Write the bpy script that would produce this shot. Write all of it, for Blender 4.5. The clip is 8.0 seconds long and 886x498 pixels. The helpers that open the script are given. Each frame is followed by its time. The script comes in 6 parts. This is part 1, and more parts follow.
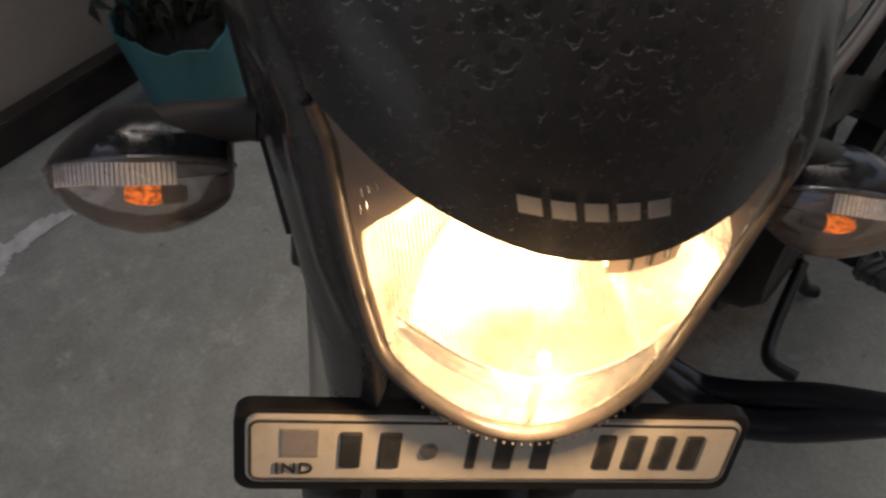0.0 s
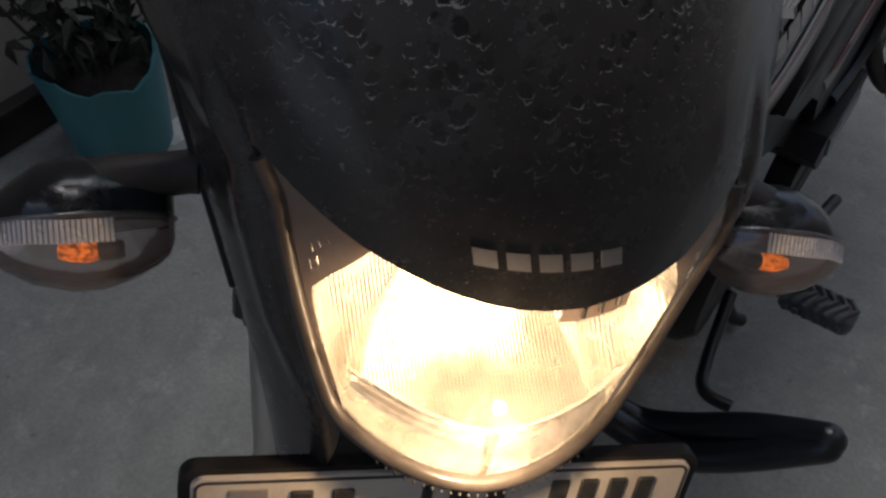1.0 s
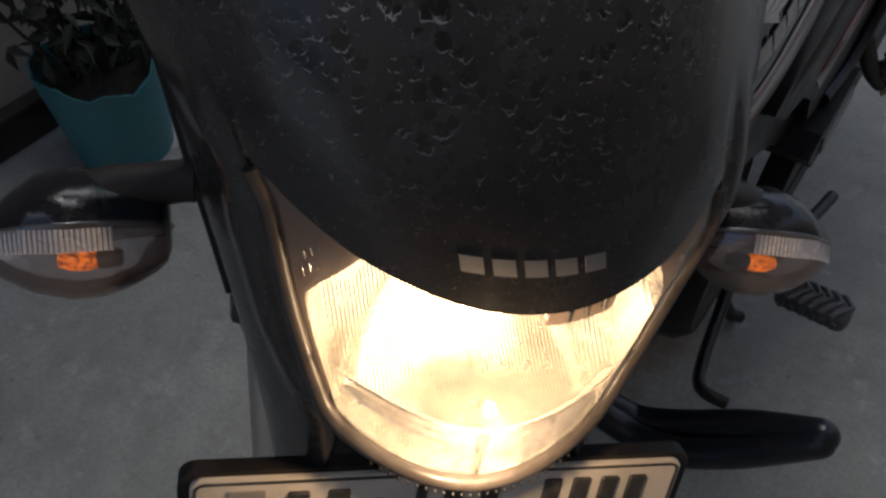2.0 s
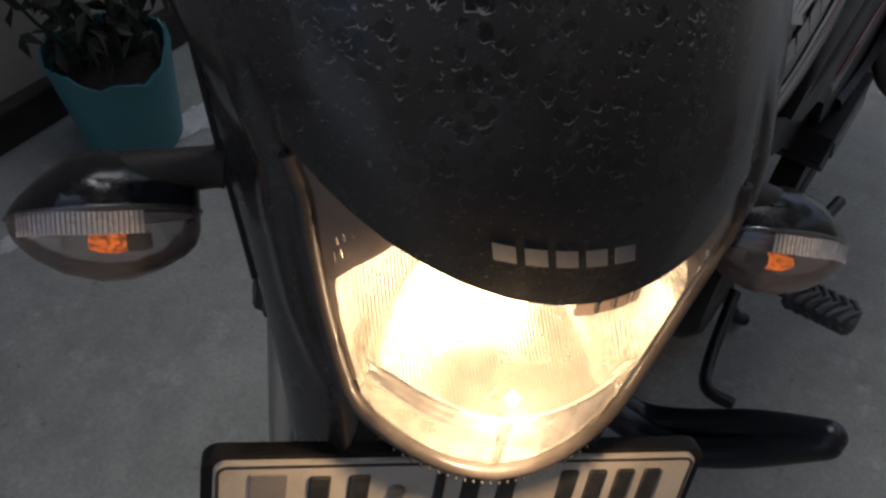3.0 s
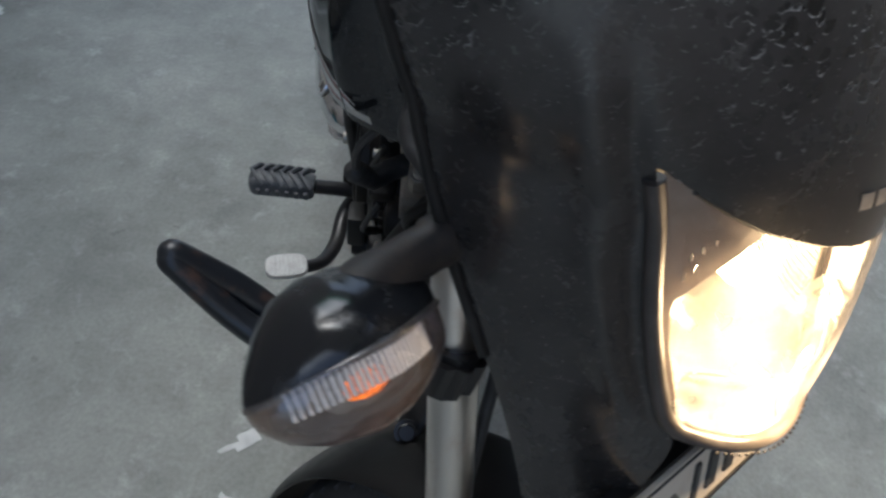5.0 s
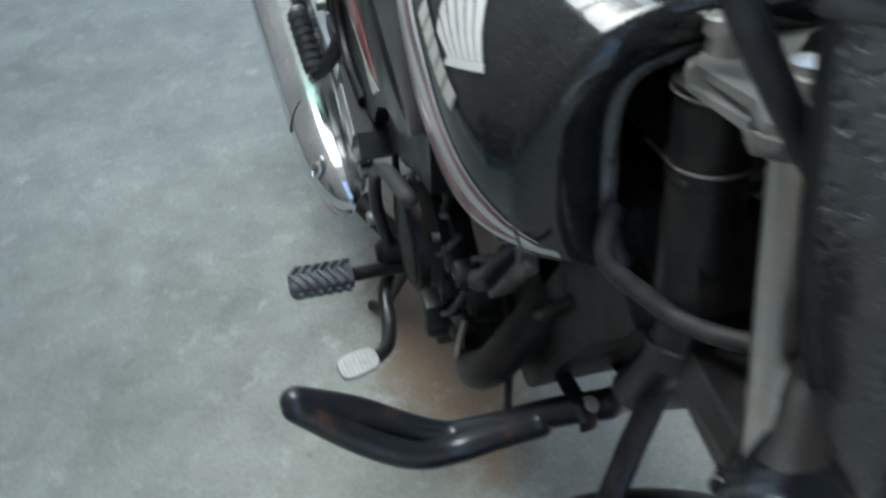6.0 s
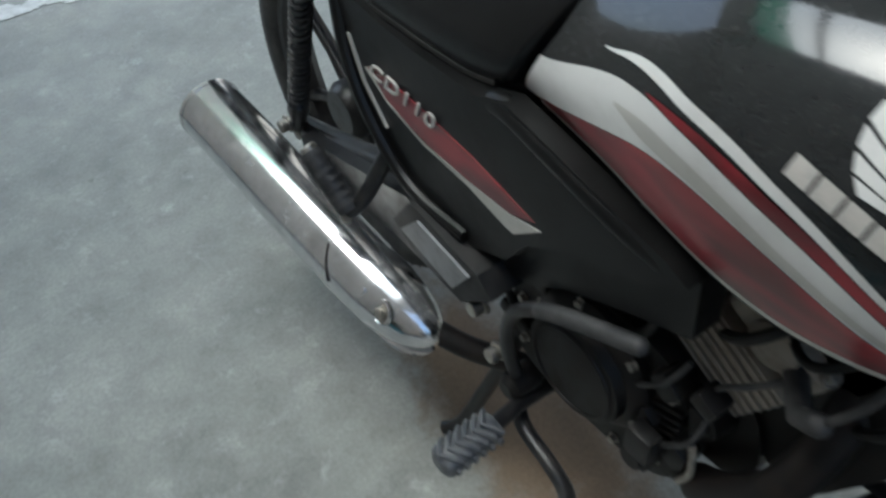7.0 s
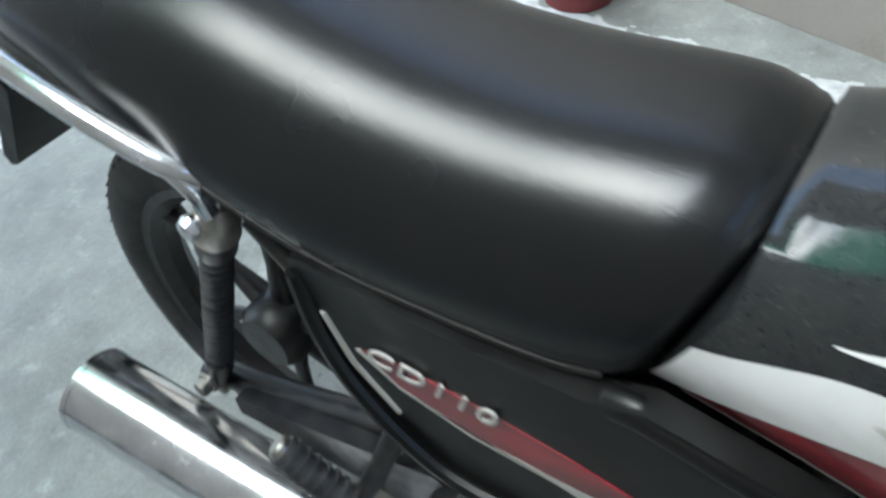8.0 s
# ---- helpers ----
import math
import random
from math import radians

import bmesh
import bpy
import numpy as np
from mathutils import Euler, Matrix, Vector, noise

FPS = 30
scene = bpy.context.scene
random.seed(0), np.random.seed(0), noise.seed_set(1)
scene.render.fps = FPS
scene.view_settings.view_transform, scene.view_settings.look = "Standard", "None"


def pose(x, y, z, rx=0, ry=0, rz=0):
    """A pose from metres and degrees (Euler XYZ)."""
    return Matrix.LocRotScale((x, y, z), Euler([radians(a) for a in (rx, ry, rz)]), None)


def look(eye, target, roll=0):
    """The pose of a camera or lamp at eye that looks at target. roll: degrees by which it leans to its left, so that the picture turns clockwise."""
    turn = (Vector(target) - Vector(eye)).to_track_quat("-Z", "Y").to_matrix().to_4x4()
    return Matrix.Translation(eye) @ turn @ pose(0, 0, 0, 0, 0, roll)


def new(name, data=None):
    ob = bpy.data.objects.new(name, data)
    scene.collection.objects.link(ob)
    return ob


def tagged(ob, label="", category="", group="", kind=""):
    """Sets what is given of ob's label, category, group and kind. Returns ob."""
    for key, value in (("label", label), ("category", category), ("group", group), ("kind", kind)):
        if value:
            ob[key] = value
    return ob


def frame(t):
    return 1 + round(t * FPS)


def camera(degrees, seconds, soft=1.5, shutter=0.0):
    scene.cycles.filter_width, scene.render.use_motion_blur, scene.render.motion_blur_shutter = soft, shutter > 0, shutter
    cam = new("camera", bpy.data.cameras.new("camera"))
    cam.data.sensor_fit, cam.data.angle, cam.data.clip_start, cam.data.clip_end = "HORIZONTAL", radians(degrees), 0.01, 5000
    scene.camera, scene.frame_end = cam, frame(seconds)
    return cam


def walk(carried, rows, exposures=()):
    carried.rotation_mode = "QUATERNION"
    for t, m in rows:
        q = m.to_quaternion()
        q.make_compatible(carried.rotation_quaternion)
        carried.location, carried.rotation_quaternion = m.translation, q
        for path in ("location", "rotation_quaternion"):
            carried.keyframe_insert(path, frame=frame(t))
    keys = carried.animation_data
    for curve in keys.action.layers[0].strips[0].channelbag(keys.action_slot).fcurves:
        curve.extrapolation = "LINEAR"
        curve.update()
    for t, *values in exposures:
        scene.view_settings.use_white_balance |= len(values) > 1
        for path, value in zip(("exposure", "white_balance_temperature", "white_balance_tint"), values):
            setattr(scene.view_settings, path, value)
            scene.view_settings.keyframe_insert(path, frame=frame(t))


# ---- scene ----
# ---------------------------------------------------------------- camera
# seconds, place, heading, pitch and lean in degrees
LENS = 56.87
PATH = [
    (0.00, 0.2472, -0.0274, 1.1377, 43.55, -50.32, -4.74),
    (0.50, 0.2597, -0.0375, 1.1507, 38.07, -48.70, -2.05),
    (1.00, 0.2338, -0.0272, 1.1409, 35.77, -48.19, -0.32),
    (1.50, 0.2428, -0.0258, 1.1475, 36.11, -48.30, -1.51),
    (3.00, 0.2334, -0.0400, 1.1511, 36.00, -48.41, 0.24),
    (3.50, 0.2040, -0.0702, 1.1360, 34.69, -48.26, 1.66),
    (4.00, 0.0922, -0.0678, 1.1184, 17.77, -43.39, 12.18),
    (4.30, 0.0649, -0.0568, 1.1245, 12.43, -45.98, 11.67),
    (4.50, 0.0413, -0.0711, 1.1141, 8.61, -45.63, 9.90),
    (4.70, -0.0046, -0.1035, 1.1098, 2.89, -45.76, 8.88),
    (5.80, -0.2182, -0.0612, 1.1630, -12.23, -46.63, 2.90),
    (6.00, -0.2743, -0.0105, 1.1832, -14.67, -46.58, 0.38),
    (6.20, -0.3294, 0.0443, 1.1875, -16.31, -46.85, -2.93),
    (6.50, -0.4093, 0.1407, 1.1816, -20.57, -47.33, -4.57),
    (6.80, -0.4887, 0.2508, 1.1866, -31.30, -46.37, -4.95),
    (7.00, -0.5323, 0.3363, 1.2009, -33.06, -46.37, -4.66),
    (7.30, -0.5397, 0.4396, 1.1939, -39.64, -45.39, -2.27),
    (7.50, -0.5084, 0.5187, 1.1863, -44.19, -44.24, -3.58),
    (7.60, -0.4930, 0.5583, 1.1937, -46.10, -44.41, -4.66),
    (7.80, -0.4585, 0.6224, 1.1913, -46.94, -43.51, -7.88),
    (8.00, -0.4349, 0.7047, 1.1999, -50.00, -44.44, -8.63),
]



def aim(x, y, z, yaw, pitch, roll):
    a, b = radians(yaw), radians(pitch)
    ahead = Vector((-math.sin(a) * math.cos(b), math.cos(a) * math.cos(b), math.sin(b)))
    return look((x, y, z), Vector((x, y, z)) + ahead, roll)


# seconds, stops, kelvin and tint of the camera's white balance
EXPOSURE = [
    (0.0, 0.10, 6450, 12), (0.6, -0.18, 5850, 11), (1.5, -0.3, 5700, 11), (3.0, -0.3, 5700, 11), (3.5, -0.18, 5700, 11), (4.0, -0.15, 5600, 9), (4.8, 0.6, 5500, 6), (5.6, 1.5, 5450, -1), (6.2, 1.60, 5400, -3), (6.7, 1.47, 5450, -2), (7.1, 1.23, 5600, -1), (7.4, 1.30, 5600, -1), (8.0, 1.78, 5450, -2),
]
cam = camera(LENS, 8.0, soft=2.5, shutter=0.4)
walk(cam, [(row[0], aim(*row[1:])) for row in PATH], EXPOSURE)

# ---------------------------------------------------------------- daylight and lamps
world = bpy.data.worlds.new("sky")
scene.world = world
world.use_nodes = True
wn = world.node_tree
sky = wn.nodes.new("ShaderNodeTexSky")
sky.sky_type, sky.sun_disc = "NISHITA", False
sky.sun_elevation, sky.sun_rotation = radians(66), radians(-42)
sky.air_density, sky.dust_density, sky.ozone_density = 1.0, 6.0, 0.6
wn.links.new(sky.outputs[0], wn.nodes["Background"].inputs[0])
wn.nodes["Background"].inputs[1].default_value = 0.15

sun = new("sun", bpy.data.lights.new("sun", "SUN"))
sun.data.energy, sun.data.angle, sun.data.color = 1.7, radians(80), (1.0, 0.985, 0.96)
sun.matrix_world = look((-1.4, 2.2, 5.0), (0.0, 0.7, 0.0))

# the lit headlamp's spill, at the face of its lens
glow = new("headlight_glow", bpy.data.lights.new("headlight_glow", "POINT"))
glow.data.energy, glow.data.color, glow.data.shadow_soft_size = 1.1, (1.0, 0.62, 0.30), 0.004
glow.location = (0.157, 0.132, 0.799)


# ---------------------------------------------------------------- materials
def shader(name, base, rough=0.5, metal=0.0, coat=0.0, spec=0.5):
    m = bpy.data.materials.new(name)
    m.use_nodes = True
    b = m.node_tree.nodes["Principled BSDF"]
    b.inputs["Base Color"].default_value = (*base, 1)
    b.inputs["Roughness"].default_value = rough
    b.inputs["Metallic"].default_value = metal
    b.inputs["Coat Weight"].default_value = coat
    b.inputs["Specular IOR Level"].default_value = spec
    return m, m.node_tree, b


def coords(nt, scale=(1, 1, 1)):
    tc = nt.nodes.new("ShaderNodeTexCoord")
    mp = nt.nodes.new("ShaderNodeMapping")
    mp.inputs["Scale"].default_value = scale
    nt.links.new(tc.outputs["Object"], mp.inputs["Vector"])
    return mp.outputs[0]


def noise_tex(nt, vec, scale, detail=4.0, rough=0.55, distort=0.0):
    n = nt.nodes.new("ShaderNodeTexNoise")
    n.inputs["Scale"].default_value, n.inputs["Detail"].default_value = scale, detail
    n.inputs["Roughness"].default_value, n.inputs["Distortion"].default_value = rough, distort
    nt.links.new(vec, n.inputs["Vector"])
    return n.outputs["Fac"]


def ramp(nt, fac, stops):
    r = nt.nodes.new("ShaderNodeValToRGB")
    for n, (pos, col) in enumerate(stops):
        e = r.color_ramp.elements[n] if n < 2 else r.color_ramp.elements.new(pos)
        e.position = pos
        e.color = (*col, 1) if isinstance(col, tuple) else (col, col, col, 1)
    nt.links.new(fac, r.inputs[0])
    return r.outputs[0]


def mixed(nt, fac, a, b, mode="MIX"):
    m = nt.nodes.new("ShaderNodeMix")
    m.data_type, m.blend_type = "RGBA", mode
    for value, slot in ((fac, m.inputs["Factor"]), (a, m.inputs[6]), (b, m.inputs[7])):
        if isinstance(value, (int, float)):
            slot.default_value = value
        elif isinstance(value, tuple):
            slot.default_value = (*value, 1)
        else:
            nt.links.new(value, slot)
    return m.outputs[2]


def maths(nt, op, a, b=0.0):
    m = nt.nodes.new("ShaderNodeMath")
    m.operation = op
    for value, slot in ((a, m.inputs[0]), (b, m.inputs[1])):
        if isinstance(value, (int, float)):
            slot.default_value = value
        else:
            nt.links.new(value, slot)
    return m.outputs[0]


def bump(nt, b, height, strength=0.3, distance=0.002, slot="Normal"):
    n = nt.nodes.new("ShaderNodeBump")
    n.inputs["Strength"].default_value, n.inputs["Distance"].default_value = strength, distance
    nt.links.new(height, n.inputs["Height"])
    nt.links.new(n.outputs[0], b.inputs[slot])


def worn(name, base, dirt, rough=0.5, metal=0.0, scale=30.0, cover=(0.45, 0.75), grain=400.0, relief=0.15, coat=0.0, dirt_rough=0.75, spec=0.5):
    """A surface with patchy dust and a fine grain."""
    m, nt, b = shader(name, base, rough, metal, coat, spec)
    v = coords(nt)
    patch = ramp(nt, noise_tex(nt, v, scale, 6.0, 0.65), [(cover[0], 0.0), (cover[1], 1.0)])
    fine = noise_tex(nt, v, grain, 3.0)
    patch2 = mixed(nt, 0.6, patch, ramp(nt, fine, [(0.3, 0.0), (0.75, 1.0)]), "MULTIPLY")
    nt.links.new(mixed(nt, patch2, base, dirt), b.inputs["Base Color"])
    nt.links.new(ramp(nt, patch2, [(0.0, rough), (1.0, dirt_rough)]), b.inputs["Roughness"])
    if metal:
        nt.links.new(ramp(nt, patch2, [(0.0, metal), (1.0, metal * 0.3)]), b.inputs["Metallic"])
    bump(nt, b, fine, relief, 0.0006)
    return m


def spotted_paint(name, base, mark, rough=0.16, amount=0.5, size=75.0, film=(0.045, 0.043, 0.040), cover=0.3, stain=0.75, relief=0.3, dull=0.48, above=None):
    """Black paint under a dust film, with dark round droplet stains and broken pale scars."""
    m, nt, b = shader(name, base, rough, 0.0, 0.2)
    v = coords(nt)
    scars, stains = None, None
    for k, (scale, ring) in enumerate(((size, 0.34), (size * 1.6, 0.42), (size * 0.72, 0.27))):
        shift = nt.nodes.new("ShaderNodeVectorMath")
        shift.operation = "ADD"
        shift.inputs[1].default_value = (0.37 * k, 0.21 * k, 0.53 * k)
        nt.links.new(v, shift.inputs[0])
        warp = nt.nodes.new("ShaderNodeTexNoise")
        warp.inputs["Scale"].default_value, warp.inputs["Detail"].default_value = 150.0, 3.0
        nt.links.new(shift.outputs[0], warp.inputs["Vector"])
        bent = nt.nodes.new("ShaderNodeVectorMath")
        bent.operation = "MULTIPLY_ADD"
        bent.inputs[1].default_value = (0.009, 0.009, 0.009)
        nt.links.new(warp.outputs["Color"], bent.inputs[0])
        nt.links.new(shift.outputs[0], bent.inputs[2])
        cell = nt.nodes.new("ShaderNodeTexVoronoi")
        cell.inputs["Scale"].default_value = scale
        nt.links.new(bent.outputs[0], cell.inputs["Vector"])
        arc = ramp(nt, maths(nt, "ABSOLUTE", maths(nt, "SUBTRACT", cell.outputs["Distance"], ring)), [(0.0, 1.0), (0.042, 0.0)])
        gap = nt.nodes.new("ShaderNodeVectorMath")
        gap.operation = "SUBTRACT"
        nt.links.new(bent.outputs[0], gap.inputs[0])
        nt.links.new(cell.outputs["Position"], gap.inputs[1])
        side = nt.nodes.new("ShaderNodeVectorMath")
        side.operation = "DOT_PRODUCT"
        side.inputs[1].default_value = (0.35 * scale, -0.45 * scale, -0.75 * scale)
        nt.links.new(gap.outputs[0], side.inputs[0])
        lower = ramp(nt, side.outputs["Value"], [(0.05, 0.0), (0.34, 1.0)])
        pick = nt.nodes.new("ShaderNodeSeparateColor")
        nt.links.new(cell.outputs["Color"], pick.inputs[0])
        some = ramp(nt, pick.outputs[0], [(0.30, 0.0), (0.5, 1.0)])
        broken = ramp(nt, noise_tex(nt, shift.outputs[0], 330.0, 2.0), [(0.38, 0.0), (0.52, 1.0)])
        one = mixed(nt, 1.0, mixed(nt, 1.0, mixed(nt, 1.0, arc, lower, "MULTIPLY"), some, "MULTIPLY"), broken, "MULTIPLY")
        one = ramp(nt, one, [(0.08, 0.0), (0.42, 1.0)])
        disc = mixed(nt, 1.0, ramp(nt, cell.outputs["Distance"], [(ring * 0.7, 1.0), (ring, 0.0)]), ramp(nt, pick.outputs[0], [(0.45, 0.0), (0.6, 1.0)]), "MULTIPLY")
        scars = one if scars is None else mixed(nt, 1.0, scars, one, "LIGHTEN")
        stains = disc if stains is None else mixed(nt, 1.0, stains, disc, "LIGHTEN")
    area = ramp(nt, noise_tex(nt, v, 9.0, 3.0), [(0.36, 0.12), (0.55, 1.0)])
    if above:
        # dried drops keep to the higher parts; the film's colour weakens lower down
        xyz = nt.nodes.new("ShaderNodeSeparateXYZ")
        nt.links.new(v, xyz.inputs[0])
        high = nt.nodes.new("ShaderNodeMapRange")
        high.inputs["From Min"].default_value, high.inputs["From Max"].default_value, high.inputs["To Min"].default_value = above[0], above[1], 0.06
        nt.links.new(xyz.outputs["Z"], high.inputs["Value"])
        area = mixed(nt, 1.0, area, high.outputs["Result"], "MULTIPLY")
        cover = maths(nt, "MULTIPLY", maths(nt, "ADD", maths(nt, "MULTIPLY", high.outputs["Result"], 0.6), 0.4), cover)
    marks = mixed(nt, 1.0, scars, area, "MULTIPLY")
    dust = ramp(nt, noise_tex(nt, v, 22.0, 6.0, 0.7), [(0.25, 0.25), (0.8, 1.0)])
    stains = mixed(nt, 1.0, stains, area, "MULTIPLY")
    clean = mixed(nt, 1.0, dust, ramp(nt, stains, [(0.0, 1.0), (1.0, 1.0 - stain)]), "MULTIPLY")
    specks = ramp(nt, noise_tex(nt, v, 620.0, 2.0), [(0.68, 0.0), (0.75, 1.0)])
    col = mixed(nt, maths(nt, "MULTIPLY", clean, cover), base, film)
    col = mixed(nt, maths(nt, "MULTIPLY", specks, 0.25), col, mark)
    nt.links.new(mixed(nt, maths(nt, "MULTIPLY", marks, amount), col, mark), b.inputs["Base Color"])
    nt.links.new(ramp(nt, mixed(nt, 0.6, clean, marks, "ADD"), [(0.0, rough), (1.0, dull)]), b.inputs["Roughness"])
    bump(nt, b, mixed(nt, 0.25, marks, stains, "SUBTRACT"), relief, 0.0012)
    return m


def clear(name, tint, rough=0.03, gloss=0.12, haze=0.0):
    """Thin clear plastic or glass: see-through, with a Fresnel gloss."""
    m = bpy.data.materials.new(name)
    m.use_nodes = True
    nt = m.node_tree
    nt.nodes.remove(nt.nodes["Principled BSDF"])
    t, g, mix = (nt.nodes.new(n) for n in ("ShaderNodeBsdfTransparent", "ShaderNodeBsdfGlossy", "ShaderNodeMixShader"))
    t.inputs["Color"].default_value = (*tint, 1)
    g.inputs["Roughness"].default_value = rough
    f = nt.nodes.new("ShaderNodeFresnel")
    f.inputs["IOR"].default_value = 1.5
    nt.links.new(maths(nt, "ADD", f.outputs[0], gloss * 0.3), mix.inputs[0])
    nt.links.new(t.outputs[0], mix.inputs[1])
    nt.links.new(g.outputs[0], mix.inputs[2])
    if haze:
        d, s, scuff, over = (nt.nodes.new(n) for n in ("ShaderNodeBsdfDiffuse", "ShaderNodeBsdfTranslucent", "ShaderNodeMixShader", "ShaderNodeMixShader"))
        for n in (d, s):
            n.inputs["Color"].default_value = (0.80, 0.78, 0.78, 1)
        nt.links.new(d.outputs[0], scuff.inputs[1])
        nt.links.new(s.outputs[0], scuff.inputs[2])
        patch = ramp(nt, noise_tex(nt, coords(nt), 90.0, 4.0), [(0.3, haze * 0.6), (0.7, min(1.0, haze * 1.4))])
        nt.links.new(patch, over.inputs[0])
        nt.links.new(mix.outputs[0], over.inputs[1])
        nt.links.new(scuff.outputs[0], over.inputs[2])
        mix = over
    nt.links.new(mix.outputs[0], nt.nodes["Material Output"].inputs[0])
    return m


def glowing(name, colour, strength):
    m, nt, b = shader(name, colour, 0.4)
    b.inputs["Emission Color"].default_value = (*colour, 1)
    b.inputs["Emission Strength"].default_value = strength
    return m


def concrete():
    """Trodden concrete: cloudy greys, pale scuffs, dark drips and a soft brown oval."""
    m, nt, b = shader("concrete", (0.3, 0.3, 0.29), 0.8)
    v = coords(nt)
    big = noise_tex(nt, v, 1.7, 5.0, 0.6, 0.2)
    mid = noise_tex(nt, v, 9.0, 8.0, 0.70, 0.2)
    fine = noise_tex(nt, v, 130.0, 4.0)
    col = ramp(nt, big, [(0.3, (0.20, 0.203, 0.190)), (0.7, (0.335, 0.338, 0.312))])
    col = mixed(nt, 0.85, col, ramp(nt, mid, [(0.28, (0.34, 0.335, 0.325)), (0.5, (0.5, 0.5, 0.49)), (0.74, (0.66, 0.66, 0.64))]), "OVERLAY")
    cloud = ramp(nt, noise_tex(nt, v, 3.4, 5.0, 0.65, 0.2), [(0.52, 0.0), (0.66, 1.0)])
    col = mixed(nt, maths(nt, "MULTIPLY", cloud, 0.30), col, (0.17, 0.165, 0.15))
    pale = ramp(nt, noise_tex(nt, v, 15.0, 6.0, 0.7, 0.2), [(0.56, 0.0), (0.70, 1.0)])
    col = mixed(nt, maths(nt, "MULTIPLY", pale, 0.45), col, (0.48, 0.475, 0.45))
    dark = ramp(nt, noise_tex(nt, v, 21.0, 3.0, 0.6), [(0.68, 0.0), (0.73, 1.0)])
    col = mixed(nt, maths(nt, "MULTIPLY", dark, 0.45), col, (0.12, 0.115, 0.11))
    cell = nt.nodes.new("ShaderNodeTexVoronoi")
    cell.inputs["Scale"].default_value = 5.2
    nt.links.new(v, cell.inputs["Vector"])
    spot = mixed(nt, 1.0, ramp(nt, maths(nt, "ADD", cell.outputs["Distance"], maths(nt, "MULTIPLY", mid, 0.25)), [(0.17, 1.0), (0.24, 0.0)]), ramp(nt, fine, [(0.35, 0.2), (0.6, 1.0)]), "MULTIPLY")
    col = mixed(nt, maths(nt, "MULTIPLY", spot, 0.5), col, (0.52, 0.52, 0.5))
    # soft-edged brown oval, centred below the motorcycle
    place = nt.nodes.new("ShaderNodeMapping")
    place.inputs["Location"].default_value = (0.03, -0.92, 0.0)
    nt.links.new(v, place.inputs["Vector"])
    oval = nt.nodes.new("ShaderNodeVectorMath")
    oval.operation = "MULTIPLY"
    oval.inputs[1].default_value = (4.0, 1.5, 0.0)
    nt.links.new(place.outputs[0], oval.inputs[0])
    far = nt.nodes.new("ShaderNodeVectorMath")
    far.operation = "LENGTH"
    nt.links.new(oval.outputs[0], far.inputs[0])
    brown_oval = ramp(nt, maths(nt, "ADD", far.outputs["Value"], maths(nt, "MULTIPLY", mid, 0.8)), [(0.75, 1.0), (1.95, 0.0)])
    col = mixed(nt, maths(nt, "MULTIPLY", brown_oval, 0.95), col, (0.19, 0.138, 0.088))
    col = mixed(nt, 0.3, col, ramp(nt, fine, [(0.3, 0.3), (0.7, 0.7)]), "OVERLAY")
    nt.links.new(col, b.inputs["Base Color"])
    nt.links.new(ramp(nt, mid, [(0.3, 0.55), (0.7, 0.85)]), b.inputs["Roughness"])
    bump(nt, b, mixed(nt, 0.3, mid, fine), 0.3, 0.003)
    return m


def chipped_paint():
    """White floor paint worn to islands: bare parts let the floor through."""
    m, nt, b = shader("floor_paint", (0.6, 0.6, 0.58), 0.7)
    v = coords(nt)
    tone = ramp(nt, noise_tex(nt, v, 30.0, 5.0), [(0.3, (0.42, 0.42, 0.41)), (0.7, (0.66, 0.66, 0.64))])
    nt.links.new(tone, b.inputs["Base Color"])
    bump(nt, b, noise_tex(nt, v, 90.0, 4.0), 0.3, 0.002)
    return m


def leather():
    m, nt, b = shader("seat_vinyl", (0.007, 0.0074, 0.008), 0.22, 0.0, 0.0, 0.5)
    v = coords(nt)
    cell = nt.nodes.new("ShaderNodeTexVoronoi")
    cell.inputs["Scale"].default_value = 620.0
    nt.links.new(v, cell.inputs["Vector"])
    creased = noise_tex(nt, coords(nt, (1.0, 0.30, 1.0)), 190.0, 3.0, 0.6, 0.5)
    soft = noise_tex(nt, v, 6.0, 3.0)
    fine = noise_tex(nt, v, 300.0, 3.0)
    nt.links.new(mixed(nt, maths(nt, "MULTIPLY", soft, maths(nt, "MULTIPLY", fine, 0.8)), (0.004, 0.0044, 0.005), (0.010, 0.0105, 0.011)), b.inputs["Base Color"])
    b.inputs["Sheen Weight"].default_value, b.inputs["Sheen Roughness"].default_value = 0.02, 0.4
    nt.links.new(ramp(nt, soft, [(0.2, 0.23), (0.8, 0.29)]), b.inputs["Roughness"])
    bump(nt, b, mixed(nt, 0.45, cell.outputs["Distance"], creased), 0.16, 0.0012)
    return m


def tank_red():
    m, nt, b = shader("decal_red", (0.2, 0.012, 0.02), 0.3, 0.0, 0.4)
    v = coords(nt, (1, 1, 3.2))
    band = ramp(nt, noise_tex(nt, v, 7.0, 2.0), [(0.4, (0.25, 0.014, 0.024)), (0.62, (0.09, 0.009, 0.013))])
    dust = ramp(nt, noise_tex(nt, v, 25.0, 6.0, 0.7), [(0.4, 0.0), (0.85, 1.0)])
    nt.links.new(mixed(nt, maths(nt, "MULTIPLY", dust, 0.15), band, (0.2, 0.12, 0.1)), b.inputs["Base Color"])
    return m


